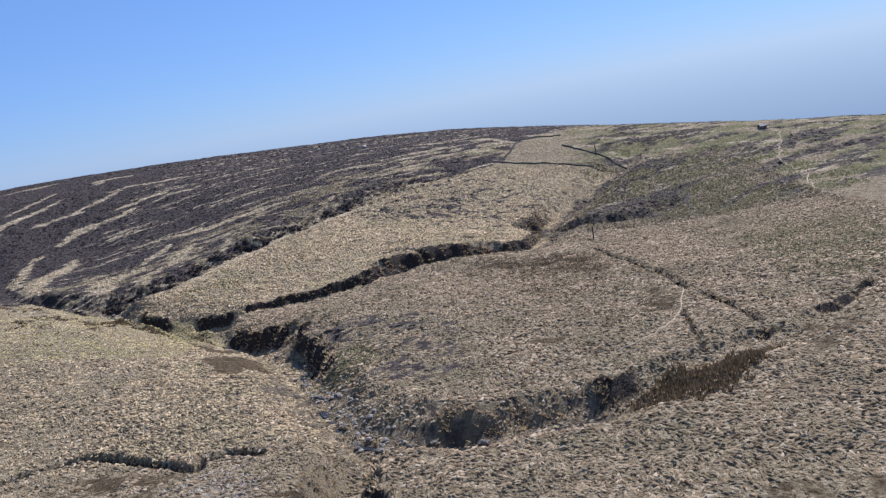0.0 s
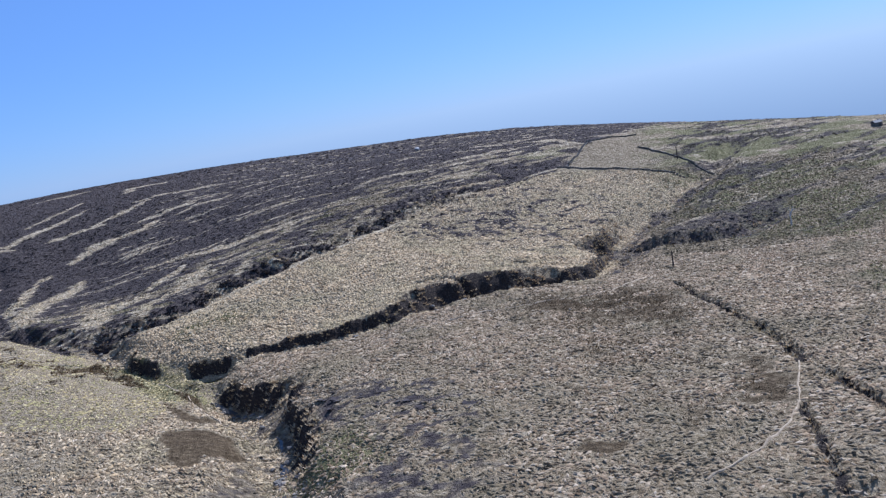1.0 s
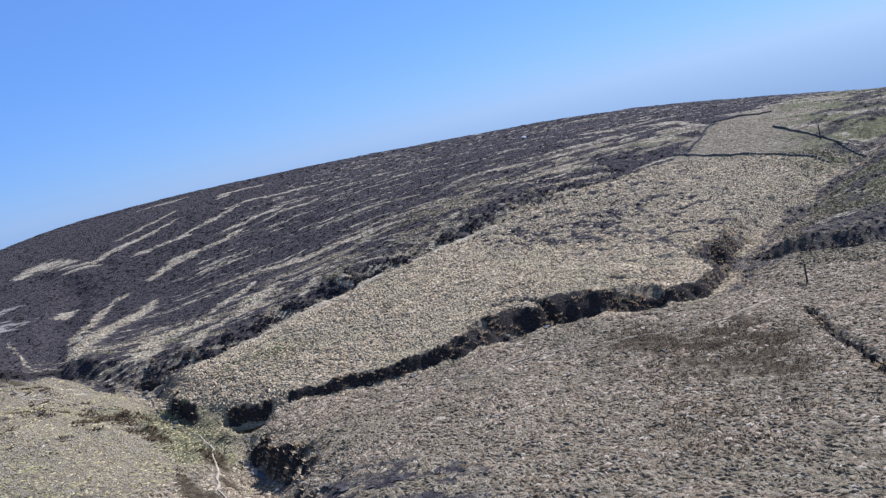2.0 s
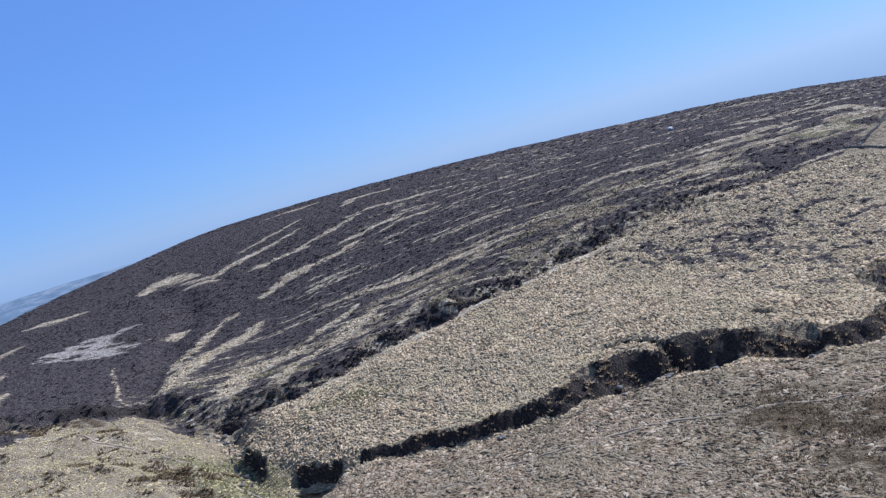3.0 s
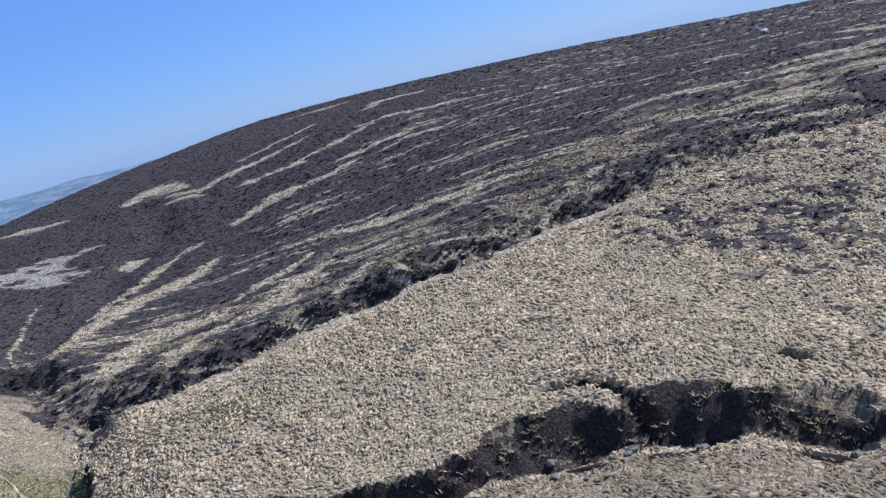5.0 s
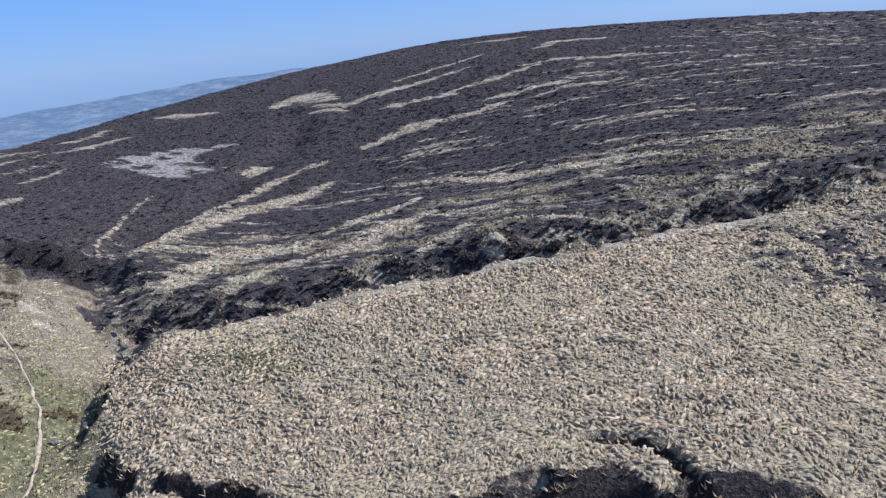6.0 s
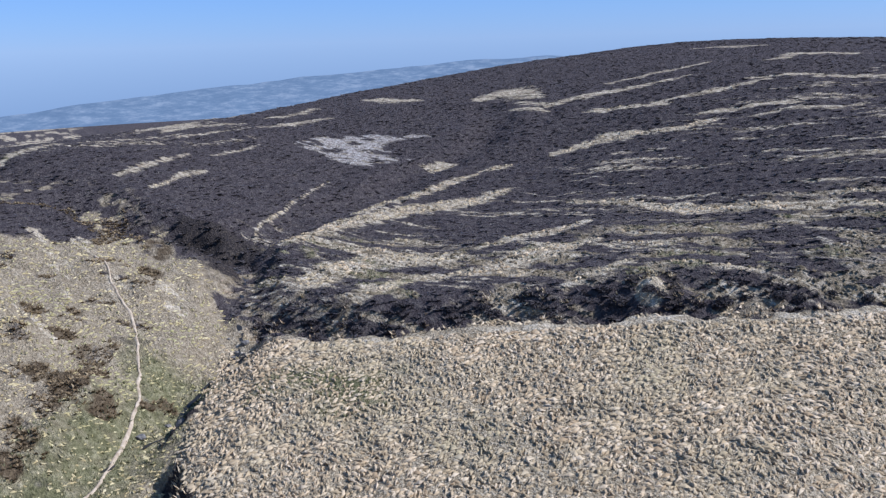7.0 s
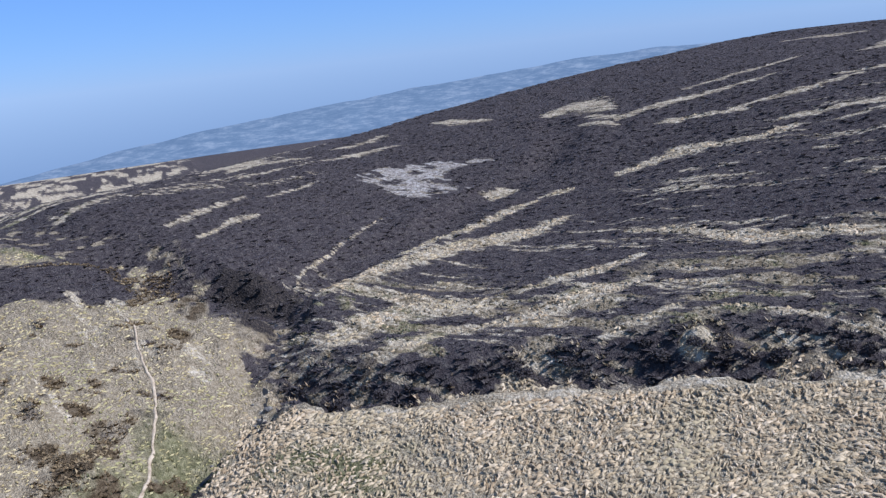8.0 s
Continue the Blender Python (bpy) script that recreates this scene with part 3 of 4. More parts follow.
def turf_material():
    m, nt, b = material("moor_turf", 0.95, 0.05)
    at = nt.nodes.new("ShaderNodeVertexColor")
    at.layer_name = "plants"
    sep = nt.nodes.new("ShaderNodeSeparateColor")
    nt.links.new(at.outputs["Color"], sep.inputs["Color"])
    broad, fine, tuft = noise_at(nt, 0.07, 3), noise_at(nt, 1.5, 5, 0.7), noise_at(nt, 4.5, 3, 0.7)
    edge = noise_at(nt, 0.55, 8, 0.72)
    strand = noise_at(nt, 1.0, 6, 0.7, (5.0, 0.9, 2.0), 28)
    mid = noise_at(nt, 0.3, 4, 0.65, (2.0, 0.8, 1), 25)
    straw = mixed(nt, broad, ramp(nt, fine, [(0.33, (0.1274, 0.095, 0.0508)), (0.5, (0.3234, 0.25, 0.1423)), (0.68, (0.539, 0.43, 0.2745))]),
                  ramp(nt, fine, [(0.33, (0.1, 0.075, 0.043)), (0.5, (0.26, 0.2, 0.12)), (0.68, (0.46, 0.37, 0.24))]))
    bleached = ramp(nt, fine, [(0.34, (0.25, 0.185, 0.1023)), (0.5, (0.5, 0.395, 0.2418)), (0.66, (0.72, 0.595, 0.3999))])
    heather = ramp(nt, fine, [(0.33, (0.0395, 0.0298, 0.0276)), (0.52, (0.079, 0.0615, 0.0534)), (0.7, (0.1505, 0.1201, 0.0923))])
    heather = mixed(nt, mid, heather, ramp(nt, fine, [(0.33, (0.047, 0.0364, 0.0334)), (0.52, (0.094, 0.0768, 0.0665)), (0.7, (0.1739, 0.146, 0.1114))]))
    green = ramp(nt, fine, [(0.33, (0.095, 0.088, 0.036)), (0.52, (0.2, 0.178, 0.08)), (0.7, (0.36, 0.31, 0.16))])
    peat = ramp(nt, tuft, [(0.3, (0.024, 0.02, 0.018)), (0.52, (0.055, 0.044, 0.036)), (0.72, (0.15, 0.115, 0.078))])
    mud = ramp(nt, fine, [(0.34, (0.062, 0.042, 0.022)), (0.52, (0.125, 0.088, 0.047)), (0.7, (0.25, 0.185, 0.105))])
    more = nt.nodes.new("ShaderNodeVertexColor")
    more.layer_name = "marks"
    other = nt.nodes.new("ShaderNodeSeparateColor")
    nt.links.new(more.outputs["Color"], other.inputs["Color"])
    litter = ramp(nt, tuft, [(0.36, (0.1843, 0.137, 0.0757)), (0.5, (0.388, 0.3, 0.1727)), (0.64, (0.5723, 0.46, 0.291))])
    ash = ramp(nt, fine, [(0.36, (0.16, 0.125, 0.095)), (0.5, (0.38, 0.32, 0.245)), (0.66, (0.6, 0.525, 0.42))])
    straw = mixed(nt, other.outputs["Green"], straw, litter)
    c = mixed(nt, ragged(nt, sep.outputs["Blue"], edge, 1.3, 1.6), straw, green)
    c = mixed(nt, ragged(nt, sep.outputs["Red"], edge, 1.6, 2.5), c, heather)
    c = mixed(nt, ragged(nt, sep.outputs["Green"], strand, 6.0, 2.2), c, bleached)
    c = mixed(nt, ragged(nt, other.outputs["Red"], strand, 4.0, 2.5), c, ash)
    c = mixed(nt, ragged(nt, other.outputs["Blue"], edge, 1.5, 2.2), c, mud)
    c = mixed(nt, ragged(nt, at.outputs["Alpha"], fine, 1.5, 3.0), c, peat)
    nt.links.new(c, b.inputs["Base Color"])
    both = nt.nodes.new("ShaderNodeMath")
    both.operation = "ADD"
    nt.links.new(fine, both.inputs[0])
    nt.links.new(tuft, both.inputs[1])
    bumped(nt, b, both.outputs[0], 0.5)
    return m


def blade_material(name, stops, patchy=None, rough=0.8, glow=0.25):
    """Dry stems and leaves: each clump a little different, and some light passes through."""
    m, nt, b = material(name, rough, 0.1)
    geo = nt.nodes.new("ShaderNodeNewGeometry")
    c = ramp(nt, geo.outputs["Random Per Island"], stops)
    if patchy:
        other = node(nt, "ShaderNodeRGB")
        other.outputs[0].default_value = (*patchy, 1)
        where = ramp(nt, noise_at(nt, 0.11, 5, 0.65), [(0.44, (0, 0, 0)), (0.66, (0.8, 0.8, 0.8))])
        c = mixed(nt, where, c, other.outputs[0])
    nt.links.new(c, b.inputs["Base Color"])
    tr = nt.nodes.new("ShaderNodeBsdfTranslucent")
    nt.links.new(c, tr.inputs["Color"])
    mix = node(nt, "ShaderNodeMixShader", Fac=glow)
    nt.links.new(b.outputs[0], mix.inputs[1])
    nt.links.new(tr.outputs[0], mix.inputs[2])
    nt.links.new(mix.outputs[0], nt.nodes["Material Output"].inputs["Surface"])
    return m


def grained(name, stops, scale, rough=0.85, bump=0.02, spec=0.2):
    m, nt, b = material(name, rough, spec)
    n = noise_at(nt, scale, 6, 0.65)
    nt.links.new(ramp(nt, n, stops), b.inputs["Base Color"])
    bumped(nt, b, n, bump)
    return m


TURF = turf_material()
STRAW = blade_material("dry_moor_grass", [(0.0, (0.3768, 0.2652, 0.1414)), (0.3, (0.5143, 0.3796, 0.2094)), (0.7, (0.6162, 0.468, 0.2775)), (1.0, (0.6926, 0.546, 0.3455))], (0.4481, 0.364, 0.1989))
TAWNY = blade_material("tawny_moor_grass", [(0.0, (0.1715, 0.115, 0.061)), (0.4, (0.343, 0.246, 0.1453)), (0.8, (0.4753, 0.36, 0.2256)), (1.0, (0.6027, 0.485, 0.3304))], (0.1862, 0.155, 0.0864))
HEATHER = blade_material("heather_sprays", [(0.0, (0.0423, 0.0337, 0.0314)), (0.5, (0.0667, 0.0539, 0.0485)), (0.85, (0.0922, 0.0768, 0.0657)), (1.0, (0.1411, 0.1191, 0.0904))], None, 0.9, 0.1)
RUSH = blade_material("green_rushes", [(0.0, (0.1, 0.098, 0.036)), (0.5, (0.2, 0.188, 0.08)), (1.0, (0.37, 0.33, 0.175))], None, 0.7, 0.2)
REED = blade_material("brown_reeds", [(0.0, (0.075, 0.05, 0.026)), (0.5, (0.16, 0.112, 0.058)), (1.0, (0.34, 0.25, 0.14))], None, 0.8, 0.2)
STONE = grained("gritstone", [(0.3, (0.08, 0.07, 0.058)), (0.55, (0.17, 0.15, 0.12)), (0.8, (0.3, 0.27, 0.22))], 2.5, 0.9, 0.06)
HILL_GRASS = blade_material("olive_hill_grass", [(0.0, (0.0968, 0.0723, 0.0396)), (0.4, (0.1936, 0.1487, 0.0836)), (0.8, (0.2992, 0.2338, 0.1408)), (1.0, (0.44, 0.357, 0.2376))], (0.132, 0.1062, 0.0572))
KNOLL_GRASS = blade_material("cropped_knoll_grass", [(0.0, (0.4, 0.3, 0.1283)), (0.4, (0.55, 0.425, 0.1947)), (0.8, (0.64, 0.51, 0.2517)), (1.0, (0.72, 0.59, 0.3135))], (0.36, 0.325, 0.125))
BRACKEN = blade_material("dead_bracken", [(0.0, (0.12, 0.078, 0.036)), (0.5, (0.21, 0.145, 0.068)), (1.0, (0.34, 0.25, 0.13))], None, 0.85, 0.15)
WASHED_STONE = grained("washed_stone", [(0.3, (0.17, 0.14, 0.11)), (0.55, (0.29, 0.25, 0.2)), (0.8, (0.43, 0.38, 0.31))], 2.5, 0.85, 0.05)
PALE_STONE = grained("limewashed_stone", [(0.3, (0.36, 0.33, 0.29)), (0.7, (0.62, 0.58, 0.52))], 3.0, 0.85, 0.04)
TRACK = grained("trodden_earth", [(0.3, (0.25, 0.18, 0.105)), (0.55, (0.42, 0.325, 0.205)), (0.8, (0.56, 0.45, 0.3))], 1.8, 0.95, 0.04)
DEADWOOD = grained("weathered_dead_wood", [(0.3, (0.32, 0.29, 0.25)), (0.7, (0.62, 0.58, 0.52))], 6.0, 0.8, 0.01)
DARKWOOD = grained("dark_weathered_timber", [(0.3, (0.04, 0.033, 0.028)), (0.7, (0.1, 0.085, 0.07))], 5.0, 0.85, 0.01)
SLATE = grained("dark_roof_slate", [(0.3, (0.03, 0.03, 0.033)), (0.7, (0.07, 0.07, 0.075))], 3.0, 0.6, 0.01)


def water_material():
    m, nt, b = material("beck_water", 0.3, 0.2)
    n = noise_at(nt, 3.0, 3)
    nt.links.new(ramp(nt, n, [(0.3, (0.012, 0.012, 0.01)), (0.7, (0.035, 0.03, 0.022))]), b.inputs["Base Color"])
    bumped(nt, b, n, 0.03)
    return m


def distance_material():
    """Far hills as a plain backdrop: the haze of miles of air is painted in as a glow."""
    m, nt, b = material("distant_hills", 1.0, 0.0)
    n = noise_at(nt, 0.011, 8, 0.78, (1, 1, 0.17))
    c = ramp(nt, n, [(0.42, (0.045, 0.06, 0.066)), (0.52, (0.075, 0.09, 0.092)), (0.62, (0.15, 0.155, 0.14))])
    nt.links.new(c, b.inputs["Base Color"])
    # blue-grey emission stands in for haze; the hills themselves give no light
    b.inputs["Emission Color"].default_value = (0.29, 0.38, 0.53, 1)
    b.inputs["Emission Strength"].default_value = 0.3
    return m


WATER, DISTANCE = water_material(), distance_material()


# ---- meshes ----
def mesh_of(name, co, faces, mat, flat=True):
    """A mesh from arrays of points and of triangles or quads."""
    me = bpy.data.meshes.new(name)
    co, faces = np.asarray(co, np.float32), np.asarray(faces, np.int32)
    n, k = faces.shape
    me.vertices.add(len(co))
    me.vertices.foreach_set("co", co.ravel())
    me.loops.add(n * k)
    me.loops.foreach_set("vertex_index", faces.ravel())
    me.polygons.add(n)
    me.polygons.foreach_set("loop_start", np.arange(0, n * k, k, dtype=np.int32))
    me.polygons.foreach_set("loop_total", np.full(n, k, np.int32))
    me.polygons.foreach_set("use_smooth", np.full(n, not flat))
    me.materials.append(mat)
    me.update()
    return me


def part(name, bm, mat, parent, label=""):
    me = bpy.data.meshes.new(name)
    bm.to_mesh(me)
    bm.free()
    me.materials.append(mat)
    ob = new(name, me)
    ob.parent = parent
    return tagged(ob, label)


def level(x, y):
    return float(ground_height(np.array([float(x)]), np.array([float(y)]))[0])


def steps(spans):
    out = [spans[0][0]]
    for a, b, s0, s1 in spans:
        v = a
        while v < b - 1e-6:
            v = min(b, v + s0 + (s1 - s0) * (v - a) / (b - a))
            out.append(v)
    return np.array(out)


# ---- the ground, one sheet to the horizon, finest along the becks ----
gx = steps([(-4900, -500, 320, 16), (-500, -150, 9, 1.2), (-150, -95, 1.1, 0.42), (-95, 45, 0.36, 0.36), (45, 110, 0.42, 1.4), (110, 330, 1.6, 9), (330, 4900, 18, 320)])
gy = steps([(-4900, -120, 320, 14), (-120, 60, 8, 0.6), (60, 215, 0.36, 0.36), (215, 300, 0.45, 1.2), (300, 560, 1.3, 7), (560, 4900, 12, 320)])
GX, GY = np.meshgrid(gx, gy)
GZ = ground_height(GX, GY)
nx, ny = len(gx), len(gy)
idx = np.arange(nx * ny).reshape(ny, nx)
quads = np.stack([idx[:-1, :-1], idx[:-1, 1:], idx[1:, 1:], idx[1:, :-1]], -1).reshape(-1, 4)
ground_mesh = mesh_of("ground", np.stack([GX, GY, GZ], -1).reshape(-1, 3), quads, TURF, False)
layer = ground_mesh.color_attributes.new("plants", "FLOAT_COLOR", "POINT")
zones = plants(GX.ravel(), GY.ravel())
layer.data.foreach_set("color", np.stack(zones[:4], -1).astype(np.float32).ravel())
layer = ground_mesh.color_attributes.new("marks", "FLOAT_COLOR", "POINT")
layer.data.foreach_set("color", np.stack([zones[4], zones[5], zones[6], 0 * zones[4]], -1).astype(np.float32).ravel())
ground = tagged(new("ground", ground_mesh), "rolling moorland of dry straw grass and dark heather cut by becks", "ground", kind="structure")


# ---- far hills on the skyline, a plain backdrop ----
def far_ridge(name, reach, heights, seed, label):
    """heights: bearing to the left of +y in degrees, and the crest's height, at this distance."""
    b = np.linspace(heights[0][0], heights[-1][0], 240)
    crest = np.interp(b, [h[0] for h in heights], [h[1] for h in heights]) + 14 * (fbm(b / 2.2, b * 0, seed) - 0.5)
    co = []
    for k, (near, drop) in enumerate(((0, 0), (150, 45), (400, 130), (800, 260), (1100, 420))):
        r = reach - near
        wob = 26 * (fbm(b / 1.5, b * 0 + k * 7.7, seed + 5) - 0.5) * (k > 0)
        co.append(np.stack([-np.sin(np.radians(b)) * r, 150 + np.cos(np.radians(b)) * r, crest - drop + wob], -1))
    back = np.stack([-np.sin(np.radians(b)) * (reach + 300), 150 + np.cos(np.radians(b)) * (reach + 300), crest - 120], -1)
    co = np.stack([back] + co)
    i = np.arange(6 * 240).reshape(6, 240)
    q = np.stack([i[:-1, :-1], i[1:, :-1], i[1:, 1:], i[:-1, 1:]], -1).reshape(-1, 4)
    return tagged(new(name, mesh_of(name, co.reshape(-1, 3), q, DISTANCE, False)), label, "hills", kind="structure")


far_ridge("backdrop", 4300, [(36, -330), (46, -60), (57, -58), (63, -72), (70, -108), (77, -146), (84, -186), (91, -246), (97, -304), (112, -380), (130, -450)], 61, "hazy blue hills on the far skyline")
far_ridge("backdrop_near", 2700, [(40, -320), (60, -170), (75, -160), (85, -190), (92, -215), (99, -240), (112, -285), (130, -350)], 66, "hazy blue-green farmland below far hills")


# ---- water in the becks ----
def ribbon(name, pts, half, mat, lift, wob, label, category, under=None, seed=0):
    """A band of that half width along a line, laid on the ground."""
    line = []
    for (ax, ay, *_), (bx, by, *_) in zip(pts, pts[1:]):
        n = max(2, int(math.hypot(bx - ax, by - ay) / 0.45))
        line += [(ax + (bx - ax) * k / n, ay + (by - ay) * k / n) for k in range(n)]
    line = np.array(line + [pts[-1][:2]])
    ker = np.ones(15) / 15
    pad = np.concatenate([np.repeat(line[:1], 7, 0), line, np.repeat(line[-1:], 7, 0)])
    line = np.stack([np.convolve(pad[:, k], ker, "valid") for k in (0, 1)], -1)
    d = np.gradient(line, axis=0)
    d /= np.linalg.norm(d, axis=1, keepdims=True)
    side = np.stack([-d[:, 1], d[:, 0]], -1)
    along_ = np.arange(len(line)) * 0.45
    line = line + side * (wob * (fbm(along_ / 2.5, along_ * 0 + seed, seed + 3) - 0.5))[:, None]
    rows = []
    for k in (-1, -0.4, 0.4, 1):
        w = half * (0.45 + 1.1 * value_noise(along_ / 0.9, along_ * 0 + k * 5 + seed, seed))
        p = line + side * (k * w)[:, None]
        z = ground_height(p[:, 0], p[:, 1])
        rows.append(np.concatenate([p, z[:, None]], 1))
    rows = np.stack(rows)
    if under is not None:
        bed = rows[:, :, 2].min(0)
        pad = np.concatenate([np.repeat(bed[:1], 7), bed, np.repeat(bed[-1:], 7)])
        rows[:, :, 2] = np.convolve(pad, np.ones(15) / 15, "valid") + under
    else:
        rows[:, :, 2] += np.array([-0.05, lift, lift, -0.05])[:, None]
    n = rows.shape[1]
    i = np.arange(4 * n).reshape(4, n)
    q = np.stack([i[:-1, :-1], i[:-1, 1:], i[1:, 1:], i[1:, :-1]], -1).reshape(-1, 4)
    return tagged(new(name, mesh_of(name, rows.reshape(-1, 3), q, mat, False)), label, category, kind="structure")


ribbon("water", FORE_BECK[8:], 0.35, WATER, 0, 0.5, "shallow dark beck running between peat banks", "stream", 0.03, 3)
ribbon("water_2", LOW_BECK[:10], 0.2, WATER, 0, 1.3, "narrow winding beck through boggy grass", "stream", 0.03, 4)
ribbon("water_3", MAIN_BECK[8:], 0.25, WATER, 0, 0.3, "dark beck at the foot of a peat bank", "stream", -0.04, 5)
ribbon("water_4", SIDE_BECK[5:], 0.18, WATER, 0, 0.2, "thin beck at the foot of the heather slope", "stream", -0.03, 6)

# ---- trodden paths ----
PATHS = [
    ([(-33.2, 124), (-37, 128.2), (-41, 135), (-44.5, 141), (-48, 145.6), (-51.4, 148.3), (-55.8, 150.2), (-58.2, 151), (-60, 151.9), (-61.8, 152.6), (-63.8, 152.6), (-65.6, 152.4), (-67.2, 152.4), (-68.4, 152.9), (-69.6, 153.7), (-70.8, 153.6),
      (-72.3, 153.4), (-73.8, 152.7), (-76.4, 152.2), (-78.1, 152), (-80.4, 153.2), (-82.5, 152.1), (-86, 151.6)], 0.16, 0.7, "pale trodden earth footpath winding over rough grass"),
    ([(-24, 139.8), (-20.6, 141.7), (-16.3, 144.2), (-12.1, 145.8), (-9, 147.3), (-5.4, 149), (-2.5, 150.1), (0.8, 150.9), (4.8, 151.4), (8.2, 152.5), (11.6, 153.9), (13.7, 156), (16.8, 159.8), (20.9, 166.1)], 0.1, 0.7, "narrow sheep track along the top of the beck's bank"),
]
PATHS += [
    ([(26.6, 109.8), (24.6, 103), (23, 97), (19.8, 92.4), (16.6, 89.6), (13.5, 87.4)], 0.1, 0.5, "faint trodden track over the grass"),
    ([(92, 252), (86.6, 239.2), (83.1, 228.1), (79.7, 222.3), (78.8, 212.9), (80.2, 208.1), (79.1, 201.6), (76.4, 195.6), (74.4, 187.2)], 0.2, 2.0, "pale rough track climbing the moor"),
]
for k, (pts, half, wob, label) in enumerate(PATHS):
    ribbon("footpath" if k == 0 else "footpath_%d" % (k + 1), pts, half, TRACK, 0.12, wob, label, "path", None, 8 + k)


# ---- plants beyond counting: tussocks, heather, rushes, reeds ----
def clumps(name, x, y, size, tall, blades, width, spread, mat, label, category, seed):
    """Clumps of pointed blades, each blade one triangle, joined into one mesh."""
    rng = np.random.default_rng(seed)
    n = len(x)
    z = ground_height(x, y)
    a = rng.uniform(0, 2 * np.pi, (n, blades))
    r0 = rng.uniform(0.1, 0.5, (n, blades)) * size[:, None] * 0.5
    r1 = r0 + rng.uniform(0.3, 1.0, (n, blades)) * size[:, None] * spread
    h = rng.uniform(0.55, 1.0, (n, blades)) * tall[:, None]
    w = width * rng.uniform(0.7, 1.3, (n, blades)) * (size[:, None] / size.mean())
    ca, sa = np.cos(a), np.sin(a)
    bx, by = x[:, None] + ca * r0, y[:, None] + sa * r0
    t = rng.uniform(-0.5, 0.5, (n, blades)) + a + np.pi / 2
    wx, wy = np.cos(t) * w, np.sin(t) * w
    zb = z[:, None] - 0.06 + 0 * a
    co = np.stack([np.stack([bx - wx, by - wy, zb], -1), np.stack([bx + wx, by + wy, zb], -1),
                   np.stack([x[:, None] + ca * r1, y[:, None] + sa * r1, z[:, None] + h], -1)], 2)
    faces = np.arange(n * blades * 3).reshape(-1, 3)
    return tagged(new(name, mesh_of(name, co.reshape(-1, 3), faces, mat)), label, category, kind="stuff")


def sown(x0, x1, y0, y1, spacing, seed):
    rng = np.random.default_rng(seed)
    px, py = np.meshgrid(np.arange(x0, x1, spacing), np.arange(y0, y1, spacing))
    px, py = px.ravel(), py.ravel()
    return px + rng.uniform(-0.55, 0.55, px.size) * spacing, py + rng.uniform(-0.55, 0.55, py.size) * spacing, rng


def tussocks(name, x, y, size, tall, points, mat, label, seed):
    """Star-shaped drooping tussocks: a crown of stems falling outward from one tuft, joined into one mesh."""
    rng = np.random.default_rng(seed)
    n = len(x)
    z = ground_height(x, y)
    a = rng.uniform(0, 2 * np.pi, (n, 1)) + (np.arange(points) + rng.uniform(-0.35, 0.35, (n, points))) * 2 * np.pi / points
    odd = (np.arange(points) % 2)[None, :]
    r = size[:, None] * np.where(odd, rng.uniform(0.16, 0.3, (n, points)), rng.uniform(0.42, 0.78, (n, points)))
    rise = tall[:, None] * np.where(odd, rng.uniform(-0.1, 0.2, (n, points)), rng.uniform(0.0, 0.55, (n, points)))
    lean = rng.normal(0, 0.16, (n, 2)) * size[:, None]
    top = np.stack([x + lean[:, 0], y + lean[:, 1], z + tall], -1)
    comb = 5.0 * fbm(x / 2.5, y / 2.5, 75)[:, None] + rng.normal(0, 0.5, (n, 1))
    long, short = np.cos(a) * r * 1.5, np.sin(a) * r * 0.5
    ring = np.stack([x[:, None] + long * np.cos(comb) - short * np.sin(comb), y[:, None] + long * np.sin(comb) + short * np.cos(comb), z[:, None] - 0.03 + rise], -1)
    co = np.concatenate([top[:, None], ring], 1)
    i = np.arange(points)
    tri = np.stack([0 * i, 1 + i, 1 + (i + 1) % points], -1)
    faces = (np.arange(n)[:, None, None] * (points + 1) + tri[None]).reshape(-1, 3)
    return tagged(new(name, mesh_of(name, co.reshape(-1, 3), faces, mat, False)), label, "grass", kind="stuff")


# straw tussocks on the open ground
px, py, rng = sown(-112, 75, 46, 240, 0.37, 101)
he, pa, gr, ba, bu, fi, mu = plants(px, py)
reach = np.hypot(px - 5, py - 125)
knoll = smooth(-38, -46, px) * (fi < 0.5)
keep = (he < 0.45) & (ba < 0.35) & (mu < rng.uniform(0.12, 0.6, px.size)) & (rng.uniform(0, 1, px.size) > 0.5 * knoll) & (rng.uniform(0, 1, px.size) < np.where(reach < 85, 0.86, 0.62))
size = rng.uniform(0.26, 0.52, px.size)
low = 0.6 + 0.6 * fbm(px / 6, py / 6, 71)
tracks = np.minimum(along(px, py, [(-48, 170.4), (-36, 171.6), (-20, 172)])[0], along(px, py, [(-48, 169.2), (-36, 170.3), (-20, 170.6)])[0])
keep &= (tracks > 0.3) | (rng.uniform(0, 1, px.size) < 0.3)
for pts, half, wob, _ in PATHS:
    keep &= along(px, py, pts)[0] > half + rng.uniform(-0.05, 0.4, px.size)
d, side, _ = along(px, py, SIDE_BECK[4:])
keep &= ~((side > 0) & (d > 1.9) & (d < 3.4))
pale_here = (fi > 0.5) | ((pa > 0.45) & (fbm((0.88 * px + 0.47 * py) / 3.5, (-0.47 * px + 0.88 * py) / 0.9, 77) > 0.41))
_, side, _ = along(px, py, FORE_BECK[12:])
pale_here |= (side > 0) & (py > 80) & (py < 150) & (px < -12) & (rng.uniform(0, 1, px.size) < 0.55)
